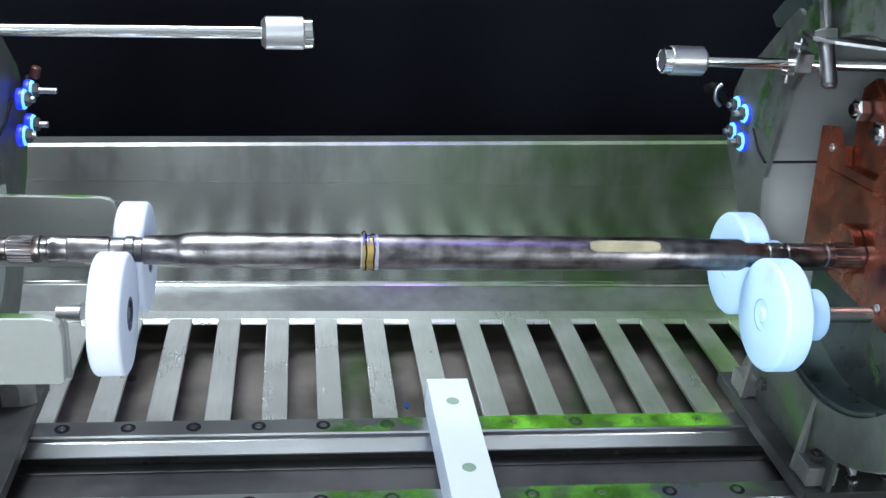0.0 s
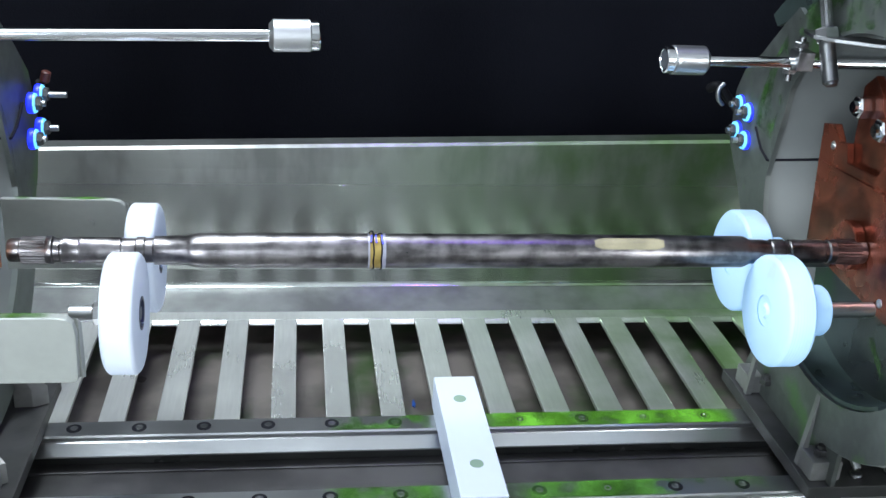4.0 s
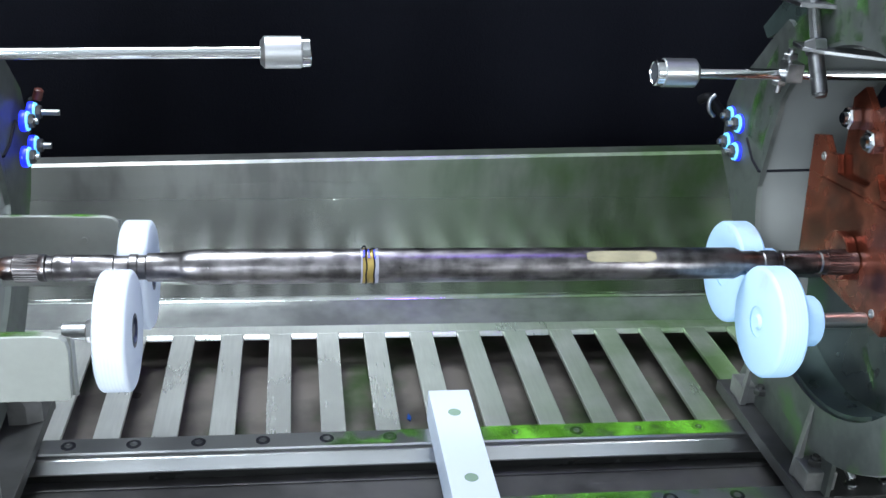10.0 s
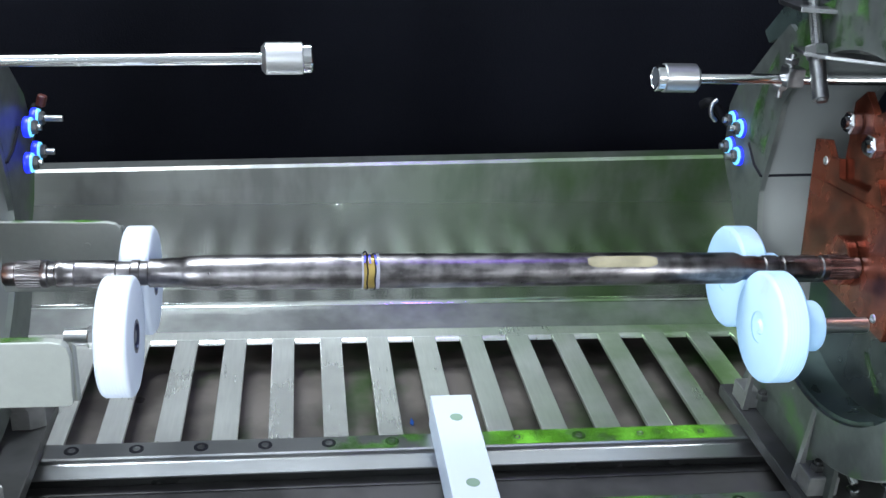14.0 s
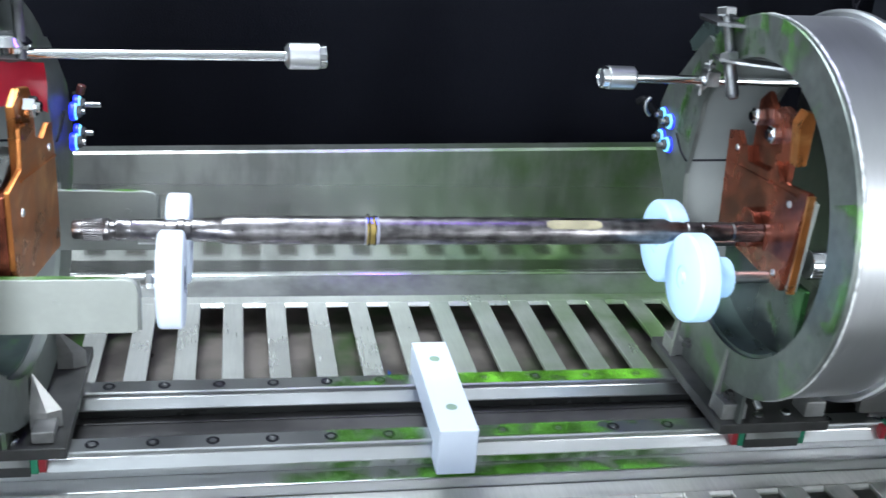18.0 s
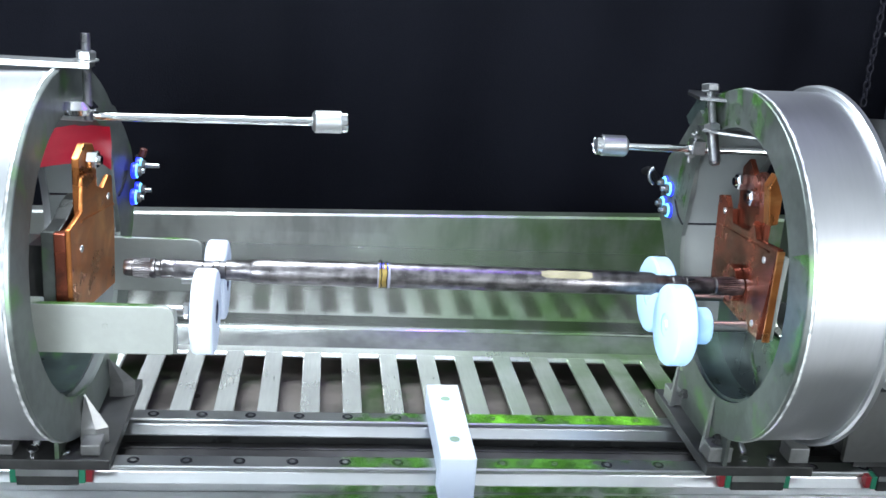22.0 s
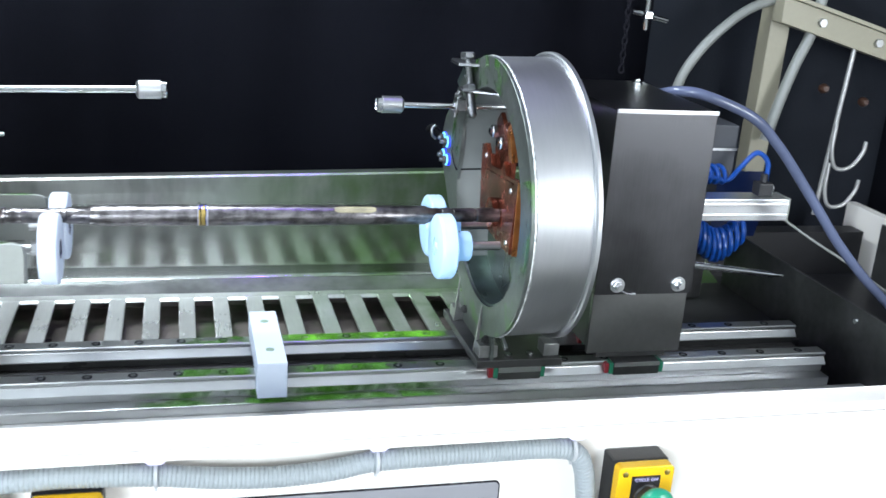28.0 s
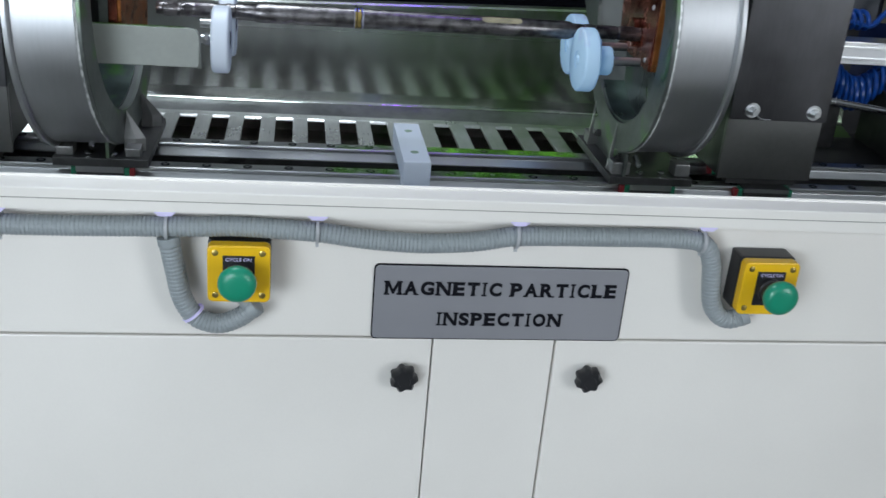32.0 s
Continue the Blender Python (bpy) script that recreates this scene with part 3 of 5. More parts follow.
# conduit along the ledge
def conduit(pts, label):
    path = resample(smooth_path(pts), 0.0011)
    bm = tube(bmesh.new(), path, 0.011, 18, lambda i: 0.0111 if i % 4 < 2 else 0.0104)
    e = thing("conduit", pts[0], label, "conduit")
    part("tube", bm, CONDUIT, e)
    for p, q in ((path[0], path[9]), (path[-1], path[-10])):
        part("cuff", cyl(bmesh.new(), p, q, 0.0119, 18, ch=0.0008), CONDUIT, e, smooth=True)
    return e


cz, cyy = 0.803, -0.024
conduit([(XL + 0.05, cyy, 0.799), (-0.7, cyy, 0.799), (-0.425, cyy, 0.798), (-0.292, cyy, 0.800), (-0.250, cyy, 0.801), (-0.215, cyy, 0.802), (-0.137, cyy, 0.798), (-0.08, cyy, 0.791), (-0.025, cyy, 0.788),
         (0.02, cyy, 0.790), (0.045, cyy, 0.793), (0.083, cyy, 0.799), (0.174, cyy, 0.801), (0.270, cyy, 0.801), (0.297, cyy, 0.793), (0.308, cyy, 0.772), (0.312, cyy, 0.750), (0.318, cyy, 0.722), (0.330, cyy, 0.706), (0.345, cyy, 0.7015), (0.363, cyy, 0.709)],
        "grey corrugated conduit tied under the ledge of the cabinet")
conduit([(-0.289, cyy, 0.789), (-0.287, cyy, 0.776), (-0.282, cyy, 0.748), (-0.276, cyy, 0.718), (-0.262, cyy, 0.695), (-0.238, cyy, 0.687), (-0.216, cyy, 0.695), (-0.203, cyy, 0.706), (-0.197, cyy, 0.712)],
        "grey corrugated conduit drop curling up to the button box")
tagged(part("conduit_gland", cyl(bmesh.new(), (-0.204, cyy, 0.709), (-0.213, cyy, 0.7215), 0.0085, 16, ch=0.001), CONDUIT, smooth=True), "short grey gland under the push button box", "gland")
tagged(part("conduit_tie", lathe(bmesh.new(), (-0.2655, cyy, 0.7005), (0.62, 0, -0.78), [(0, 0.0112), (0, 0.0132), (0.003, 0.0132), (0.003, 0.0112)], 24, close=True), TIE, smooth=True), "white cable tie round the grey conduit drop", "cable tie")
for x in (-0.455, -0.290, -0.135, 0.080, 0.291):
    e = thing("cable_clip", (x, -0.02, 0.81), "white cable clip with a tie round the conduit", "cable clip", "clips along the conduit")
    part("base", prism(bmesh.new(), [(x - 0.012, 0.8215), (x + 0.012, 0.8215), (x + 0.006, 0.816), (x - 0.006, 0.816)], "y", -0.036, -0.014), TIE, e)
    t = bmesh.new()
    lathe(t, (x - 0.0016, cyy, 0.7995), (1, 0, 0), [(0, 0.0118), (0, 0.0140), (0.0032, 0.0140), (0.0032, 0.0118)], 28, close=True)
    bx(t, x - 0.0016, x + 0.0016, cyy - 0.003, cyy, 0.782, 0.789)
    part("tie", t, CLIPTIE, e, smooth=True)

# ---------------------------------------------------------------- tank
tank = thing("tank", (0, 0.5, 0.6), "stained stainless steel tank with a bent back wall", "tank")
bw = bmesh.new()
prof = [(0.7385, 0.7185), (0.7412, 0.7205), (0.7428, 0.7240), (0.7430, 0.8000), (0.7425, 0.840), (0.7415, 0.893), (0.7405, 0.8985), (0.743, 0.902), (0.765, 0.902),
        (0.765, 0.898), (0.748, 0.897), (0.748, 0.718), (0.744, 0.7145), (0.7385, 0.7145)]
prism(bw, prof, "x", -1.2, 0.866)
for v in bw.verts:
    k = max(0.0, (v.co.z - 0.70) / 0.2)
    v.co.z += (0.020 * v.co.x - 0.004) * k
    v.co.y += 0.025 * v.co.x * k
part("lower_wall", box(-1.2, 0.866, 0.7525, 0.770, 0.600, 0.718), PAN, tank, "stained foot of the back wall")
part("shelf", prism(bmesh.new(), [(0.6925, 0.7060), (0.7383, 0.7184), (0.7383, 0.7140), (0.6925, 0.7010)], "x", -1.2, 0.866), SHELF, tank, "dull steel shelf behind the grate, a dark reflection put into its colour")
part("back_wall", bw, TANK, tank, "stained bent steel back wall", smooth=True)
ring = [Vector((-0.090 + 0.0055 * math.cos(a), 0.7407, 0.8435 + 0.0026 * math.sin(a))) for a in [math.tau * k / 28 for k in range(29)]]
part("dimple", tube(bmesh.new(), ring, 0.0004, 8), TANK, tank, "rim of a small dimple in the wall", smooth=True)
# two black fillers added to hide the pale panels past the tank's end
part("end_wall", box(0.8662, 1.1955, 0.747, 0.790, 0.600, 0.790), BLACK, tank, "black filler added to carry on the back wall")
part("dark_filler", box(0.8725, 1.1955, 0.0150, 0.7448, 0.700, 0.704), BLACK, tank, "black filler sheet added beyond the rails")
part("pan", box(-1.2, 1.2, 0.0148, 0.752, 0.600, 0.664), PAN, tank, "brownish wet pan under the grates")
part("front_wall", box(-1.2, 1.2, 0.0105, 0.0145, 0.664, 0.820, bev=0.001), TANK, tank)
for sx in (-1.2, 1.196):
    part("end_wall", box(sx, sx + 0.004, 0.0148, 0.70, 0.664, 0.82), DARK, tank)

# grates
def grate(slots, gap, y0, y1, back, front, x0, x1, steel, label, z=0.711):
    """A slotted plate; slots are the left edges of its slots."""
    e = thing("grate", ((x0 + x1) / 2, (y0 + y1) / 2, z - 0.01), label, "grate", "drain grates")
    edge = y1 - back
    part("back_border", box(x0, x1, edge + 0.0046, y1, z - 0.005, z, bev=0.0006), steel, e)
    part("front_border", box(x0, x1, y0, y0 + front, z - 0.005, z, bev=0.0008), steel, e)
    left = x0
    for c in [*slots, None]:
        right = c if c is not None else x1
        part("bar", box(left, right, y0 + front, edge + 0.0044, z - 0.005, z, bev=0.0012), steel, e)
        left = right + gap
        if c is not None:
            # a slope added at the slot's end to make its bright glint
            lip = [(edge, z - 0.005), (edge + 0.0012, z - 0.0030), (edge + 0.0044, z - 0.0008), (edge + 0.0044, z - 0.005)]
            part("slot_lip", prism(bmesh.new(), lip, "x", c + 0.0006, c + gap - 0.0006), steel, e, "sloping end of a slot, shaped to catch a glint")
    return e


grate([-0.035 + (0.0528 if k < 0 else 0.0546) * k for k in range(-9, 11)], 0.0285, 0.425, 0.6895, 0.0235, 0.010, -0.60, 0.60, GRATE,
      "slotted stainless steel drain grate behind the rails")
grate([-0.302 + 0.0507 * k for k in range(-11, 24)], 0.0245, 0.016, 0.262, 0.027, 0.010, -0.90, 0.90, DRYGRATE,
      "slotted stainless steel drain grate in front of the rails")

# rails on their beams
def rail(y, x0, x1, label):
    b = thing("rail_beam", (0, y, 0.664), "steel channel beam carrying the guide rail", "beam", "beams under the rails")
    # the dark between the rails is put into the back web's colour
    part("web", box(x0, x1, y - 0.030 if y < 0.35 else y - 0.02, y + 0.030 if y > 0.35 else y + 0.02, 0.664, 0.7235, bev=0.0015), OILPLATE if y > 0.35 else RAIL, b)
    e = thing("guide_rail", (0, y, 0.7235), label, "rail", "guide rails")
    w = 0.0115
    p = [(y - w - 0.0052, 0.7365), (y - w - 0.0054, 0.7380), (y - w + 0.0016, 0.7462), (y - w + 0.0022, 0.7474), (y - w - 0.0002, 0.7502), (y - w - 0.0006, 0.7515), (y - w - 0.0004, 0.7532),
         (y - w + 0.0010, 0.7545), (y + w - 0.0015, 0.7545), (y + w, 0.753), (y + w, 0.7365)]
    # the back foot's shade and dark reflection are put into its colour
    part("foot", box(x0, x1, y - w + 0.003, y + w - 0.003, 0.7240, 0.7363), DARKSHADED if y > 0.35 else RAIL, e, "narrow foot of the rail")
    part("rail", prism(bmesh.new(), p, "x", x0, x1), RAIL, e)
    for k in range(-12, 14):
        x = 0.0585 + 0.0567 * k + 0.00025 * k * k - (0.004 if y < 0.35 else 0)
        if x0 < x < x1:
            s = lathe(bmesh.new(), (x, y, 0.7548), (0, 0, 1), [(-0.0004, 0.0062), (0.0002, 0.0062), (0.0004, 0.0056), (0.0001, 0.0046), (0.0001, 0)], 18)
            hole = part("screw_hole", s, INK, e, "dark countersunk hole")
            s = lathe(bmesh.new(), (x, y, 0.7550), (0, 0, 1), [(0, 0.0034), (0.0003, 0.0032), (0.0004, 0.0020), (0.0001, 0.0016), (0.0001, 0)], 12)
            part("bolt_head", s, CLAMP, hole, "dull steel bolt head")
    return e


rail(0.395, -0.62, 0.825, "ground steel guide rail with countersunk holes at the back")
rail(0.293, -0.62, 0.81, "ground steel guide rail with countersunk holes in front")

ch = thing("channel_plate", (0, 0.344, 0.70), "dark oily steel plate between the guide rails", "plate")
part("plate", box(-0.62, 0.81, 0.3135, 0.3748, 0.664, 0.7225, bev=0.001), OILPLATE, ch)

# white stop block across the rails
blk = thing("stop_block", (0, 0.33, 0.755), "white nylon block bolted across both guide rails", "block")
part("body", prism(bmesh.new(), [(0.247, 0.738), (0.277, 0.738), (0.277, 0.7552), (0.419, 0.7552), (0.419, 0.786), (0.247, 0.786)], "x", -0.0185, 0.0185, bev=0.0012), PLASTIC, blk)
for y in (0.382, 0.288):
    s = lathe(bmesh.new(), (0, y, 0.7862), (0, 0, 1), [(-0.0006, 0.0056), (0.0000, 0.0056), (0.0002, 0.0048), (0.0000, 0.0040), (0.0000, 0)], 18)
    part("bolt_hole", s, mat("recess_green", (0.22, 0.32, 0.24), 0.5) if y > 0.3 else bpy.data.materials["recess_green"], blk)

# small marks on tank and pan
for x, z in ((-0.0915, 0.8415), (0.228, 0.843)):
    yw = 0.748 + (0.840 - z) * 0.13 + 0.025 * x * (z - 0.70) / 0.2
    arc = [Vector((x + 0.0085 * math.cos(a), yw - 0.0003, z + 0.004 * math.sin(a))) for a in [radians(200 + 14 * i) for i in range(11)]]
    part("dent", tube(bmesh.new(), arc, 0.0006, 6, lambda i: 0.0002 + 0.0002 * math.sin(math.pi * i / 10)), TANK, tank, "shallow crescent dent", smooth=True)
chip = prism(bmesh.new(), [(-0.0185, 0.560), (-0.0155, 0.556), (-0.014, 0.563), (-0.0165, 0.571)], "z", 0.6642, 0.6655)
tagged(part("paint_chip", chip, BLUEHOSE), "small blue paint chip lying under the grate", "chip")
# ---------------------------------------------------------------- coils on carriages
ENDGREEN = mat("green_end_cap", (0.02, 0.22, 0.12), 0.45)
WETTEAL = mat("wet_teal_steel", (0.06, 0.085, 0.08), 0.3, 0.5, grain=40, amount=0.3, bump=0.1, dark=0.5, blotch=14, stain=(0.05, 0.14, 0.035), stain_amount=0.06, stain_scale=20)
FOOT = mat("pale_cast_steel", (0.28, 0.28, 0.275), 0.35, 0.6, grain=90, amount=0.2, bump=0.08, dark=0.7, blotch=20)
LEAD = mat("black_cable", (0.005, 0.005, 0.006), 0.6, 0, grain=90, amount=0.1, bump=0.05, shine=0.08)
SLEEVE = mat("dark_red_sleeve", (0.06, 0.012, 0.008), 0.5, 0)
ENDRED = mat("red_wiper", (0.30, 0.02, 0.03), 0.45)


def coil(xf, cy, cz, R, RI, turn, tilt, sign, edge, ear, group, label):
    """A round magnetising coil with flanges, feet and a carriage. xf: its face; sign: the way it goes on from there; edge: its base plate's inner edge."""
    e = thing("coil", (xf, cy, 0.755), label, "coil", group)
    W = 0.086
    ax = Vector((sign * math.cos(turn), sign * math.sin(turn), sign * tilt)).normalized()
    o = Vector((xf, cy, cz))

    def turned(name, profile, m, text=""):
        return part(name, lathe(bmesh.new(), o, ax, profile, 128, close=True), m, e, text, smooth=True)

    turned("face_flange", [(0, RI), (0, R - 0.001), (0.001, R), (0.005, R), (0.005, RI)], FLANGE, "grey-green stained steel flange")
    ev = []
    for lift in (0.0003, 0.0047):
        ev.append([(xf - math.tan(turn) * (y - cy) - tilt * (z - cz) + sign * lift, y, z) for y, z in ear])
    eb = bmesh.new()
    lo, hi = [[eb.verts.new(q) for q in row] for row in ev]
    eb.faces.new(lo)
    eb.faces.new(hi)
    for i in range(len(lo)):
        j = (i + 1) % len(lo)
        eb.faces.new((lo[i], lo[j], hi[j], hi[i]))
    part("terminal_ear", eb, FLANGE, e, "grey-green steel ear for the terminals")
    turned("shell", [(0.007, R - 0.0012), (W - 0.008, R - 0.0012), (W - 0.008, R - 0.004), (0.007, R - 0.004)], RING, "bright rolled steel shell")
    turned("liner", [(0.005, RI), (0.005, RI + 0.003), (W - 0.008, RI + 0.003), (W - 0.008, RI)], LINER)
    turned("rear_flange", [(W - 0.008, RI), (W - 0.008, R + 0.003), (W - 0.006, R + 0.0055), (W - 0.001, R + 0.0055), (W, R + 0.003), (W, RI)], RING)
    t0, t1 = sorted((xf + sign * 0.0065, xf + sign * (W - 0.009)))
    wt = bmesh.new()
    n = 24
    rows = []
    for i in range(n + 1):
        a = radians(-90 - 38 + 76 * i / n)
        rows.append([wt.verts.new((x - math.tan(turn) * (RI - 0.002) * math.cos(a), cy + q * math.cos(a), cz + q * math.sin(a))) for x, q in ((t0, RI - 0.0006), (t1, RI - 0.0006), (t1, RI - 0.004), (t0, RI - 0.004))])
    for a, b in zip(rows, rows[1:]):
        for i in range(4):
            wt.faces.new((a[i], a[(i + 1) % 4], b[(i + 1) % 4], b[i]))
    wt.faces.new(rows[0])
    wt.faces.new(rows[-1])
    part("drip_tray", wt, WETTEAL, e, "dark wet strip along the bottom of the liner", smooth=True)
    # uneven weld bead between face and shell
    bead = bmesh.new()
    d, u, w = basis(ax)
    pts = []
    for i in range(241):
        a = 2 * math.pi * i / 240
        pts.append(o + d * (0.0062 + 0.0006 * noise.noise(Vector((i * 0.9, 0, xf)))) + (u * math.cos(a) + w * math.sin(a)) * (R - 0.001))
    tube(bead, pts, 0.002, 6, lambda i: 0.0019 + 0.0006 * noise.noise(Vector((i * 1.7, 3, xf))))
    part("weld", bead, WELD, e, "worn bright weld bead", smooth=True)
    xa, xb = sorted((edge, edge + sign * 0.120))
    part("base_plate", box(xa, xb, 0.268, 0.456, 0.7566, 0.7680, bev=0.001), DARK, e, "dark oily steel base plate")
    for y in (0.276, 0.410):
        for s0, s1 in ((0.004 if sign > 0 else 0.011, 0.030), (0.095, 0.117)):
            fx = sorted((edge + sign * s0, edge + sign * s1))
            if sign > 0 or y < 0.3 or s0 > 0.05:
                part("foot", box(*fx, y, y + 0.026, 0.7682, 0.786 if sign > 0 else 0.7800, bev=0.0015), FOOT, e, "pale steel foot block")
    # gussets between base and face
    for y in (0.292, 0.402):
        xface = xf - math.tan(turn) * (y - cy) + tilt * 0.16
        x0 = edge + sign * 0.003
        g = bmesh.new()
        if sign > 0:
            prism(g, [(x0, 0.7684), (xface - sign * 0.0004, 0.7684), (xface - sign * 0.0004, 0.836)], "y", y + 0.0055, y + 0.0115)
        else:
            back = -0.3795 if y < 0.35 else -0.3727
            foot = [(back - 0.003, y + 0.006), (back + 0.012, y + 0.006), (back + 0.024, y + 0.012), (back - 0.004, y + 0.040)]
            ring = [[g.verts.new((px, py, pz)) for px, py in foot] for pz in (0.7684, 0.786)]
            tip = g.verts.new((back, 0.309, 0.821) if y < 0.35 else (back, 0.394, 0.822))
            for k in range(4):
                g.faces.new((ring[0][k], ring[0][(k + 1) % 4], ring[1][(k + 1) % 4], ring[1][k]))
                g.faces.new((ring[1][k], ring[1][(k + 1) % 4], tip))
            g.faces.new(ring[0])
        part("gusset", g, FOOT, e, "triangular steel gusset")
        if sign < 0:
            continue
        b = bmesh.new()
        hexnut(b, (x0 + sign * 0.012, y - 0.004, 0.7862), (0, 0, 1), 0.006, 0.006)
        cyl(b, (x0 + sign * 0.012, y - 0.004, 0.792), (x0 + sign * 0.012, y - 0.004, 0.795), 0.0032, 10)
        part("bolt", b, DARK, e)
    web = [(0.268, 0.7684), (0.452, 0.7684), (0.440, 0.800), (0.405, 0.818), (0.34, 0.812), (0.292, 0.818), (0.268, 0.800)]
    part("web_plate", prism(bmesh.new(), web, "x", *sorted((xf + sign * 0.012, xf + sign * 0.016))), FLANGE, e)
    for y in (0.293, 0.395):
        xm = edge + sign * 0.062
        blk = part("bearing_block", box(xm - 0.030, xm + 0.030, y - 0.022, y + 0.022, 0.7372, 0.7562, bev=0.001), DARK, e, "dark linear bearing block")
        part("top_strip", box(xm - 0.030, xm + 0.030, y - 0.0226, y - 0.0221, 0.7480, 0.7560), RAIL, blk)
        for s in (-1, 1):
            part("end_cap", box(*sorted((xm + s * 0.0302, xm + s * 0.0365)), y - 0.021, y + 0.021, 0.7392, 0.7545, bev=0.0008), ENDGREEN, blk, "green plastic end cap")
            if s * sign < 0:
                part("wiper", box(*sorted((xm + s * 0.0367, xm + s * 0.0430)), y - 0.020, y + 0.020, 0.7400, 0.754, bev=0.0008), ENDRED, blk, "red wiper")
    for x, y in ((0.046, 0.280), (0.078, 0.283)):
        b = bmesh.new()
        cyl(b, (edge + sign * x, y, 0.7682), (edge + sign * x, y, 0.7725), 0.0055, 14, ch=0.001)
        part("bolt", b, CHROME, e, smooth=True)
    b = bmesh.new()
    cyl(b, (xf + sign * 0.030, 0.282, 0.795), (xf + sign * 0.034, 0.270, 0.783), 0.004, 10, ch=0.001)
    part("plug", b, CHROME, e, smooth=True)
    # dark slit across face and liner towards the back
    zs = 0.982
    yo = cy + math.sqrt(max(R * R - (zs + 0.022 - cz) ** 2, 0)) - 0.004
    yi = cy + math.sqrt(RI * RI - (zs - cz) ** 2)
    sl = bmesh.new()
    at = lambda y: xf - math.tan(turn) * (y - cy) - tilt * (zs - cz) - sign * 0.0008  # noqa: E731
    tube(sl, [Vector((at(yi), yi, zs)), Vector((at(yi + 0.016), yi + 0.016, zs + 0.005)), Vector((at(yo), yo, zs + 0.020))], 0.0012, 8)
    part("slit", sl, INK, e, "black slit")
    sl = bmesh.new()
    p0 = Vector((at(yi), yi - 0.0006, zs))
    tube(sl, [p0, p0 + ax * (W - 0.009)], 0.0012, 8)
    part("slit", sl, INK, e, "black slit")
    return e


LINER = mat("liner_steel", (0.16, 0.172, 0.168), 0.52, 0.55, grain=60, amount=0.12, bump=0.06, dark=0.85, blotch=8)
coil(0.2767, 0.3138, 0.9806, 0.1824, 0.1431, 0.0073, 0.0256, 1, 0.271,
     [(0.425, 1.110), (0.447, 1.119), (0.468, 1.101), (0.503, 1.067), (0.532, 1.045), (0.545, 1.022), (0.543, 0.972), (0.515, 0.943), (0.498, 0.921), (0.470, 0.905)],
     "magnetising coils", "round stainless steel coil with a green-stained flange on a carriage")
coil(-0.3849, 0.3413, 0.961, 0.187, 0.1434, -0.076, 0.0356, -1, -0.348,
     [(0.460, 1.090), (0.492, 1.082), (0.525, 1.050), (0.548, 1.022), (0.556, 0.990), (0.552, 0.965), (0.535, 0.930), (0.515, 0.905), (0.490, 0.890)],
     "magnetising coils", "round stainless steel coil beside a red rubber sheet on a carriage")


def terminal(x, y, z, sign, length, group, glow=WASHER):
    """A bolt through a glowing insulating washer on the rim of a coil's face."""
    e = thing("terminal_bolt", (x, y, z), "steel terminal bolt in a blue glowing insulating washer", "bolt", group)
    ax = (-sign, 0, 0)
    part("washer", lathe(bmesh.new(), (x, y, z), ax, [(0, 0.0060), (0, 0.0084), (0.001, 0.0091), (0.004, 0.0091), (0.005, 0.0086), (0.005, 0.0060)], 28, close=True), glow, e, "blue glowing washer", smooth=True)
    part("bush", lathe(bmesh.new(), (x - sign * 0.0051, y, z), ax, [(0, 0.0050), (0, 0.0086), (0.0016, 0.0082), (0.0016, 0.0050)], 28, close=True), WASHERCORE, e, "pale cyan glowing bush", smooth=True)
    n = hexnut(bmesh.new(), (x - sign * 0.0005, y, z), ax, 0.0062, 0.0105)
    part("nut", n, DARK, e)
    b = bmesh.new()
    cyl(b, (x - sign * 0.0111, y, z), (x - sign * length, y, z), 0.0028, 12)
    part("shank", b, STEEL, e, smooth=True)


for y, z, n in ((0.530, 1.012, 0.014), (0.510, 1.010, 0.016), (0.528, 0.987, 0.014), (0.507, 0.984, 0.016)):
    terminal(0.2775, y, z, 1, n, "terminal bolts of the coils")
for y, z, n in ((0.508, 1.005, 0.014), (0.535, 1.005, 0.026), (0.500, 0.976, 0.014), (0.528, 0.977, 0.018)):
    terminal(-0.3640, y, z, -1, n, "terminal bolts of the coils")

# leads from the terminals
e = thing("coil_lead", (0.262, 0.555, 1.02), "black cable with a dull metal lug leading from the coil's terminals", "cable", "coil leads")
part("cable", tube(bmesh.new(), smooth_path([(0.283, 0.553, 0.999), (0.276, 0.558, 1.007), (0.262, 0.560, 1.021), (0.256, 0.568, 1.016)]), 0.0044, 12), LEAD, e, smooth=True)
part("lug", tube(bmesh.new(), smooth_path([(0.2625, 0.5480, 1.027), (0.2575, 0.5475, 1.021), (0.2585, 0.5470, 1.012), (0.2640, 0.5470, 1.006)]), 0.0020, 10), CLAMP, e, "dull metal lug", smooth=True)
e = thing("coil_lead", (-0.356, 0.555, 1.0), "black cable with a dark red sleeve leading from the coil's terminals", "cable", "coil leads")
part("cable", tube(bmesh.new(), smooth_path([(-0.364, 0.556, 1.010), (-0.368, 0.560, 1.000), (-0.378, 0.568, 0.970), (-0.384, 0.575, 0.930)]), 0.0044, 12), LEAD, e, smooth=True)
part("sleeve", cyl(bmesh.new(), (-0.3610, 0.556, 1.010), (-0.3580, 0.556, 1.020), 0.0042, 14, ch=0.001), SLEEVE, e, "dark red sleeve", smooth=True)

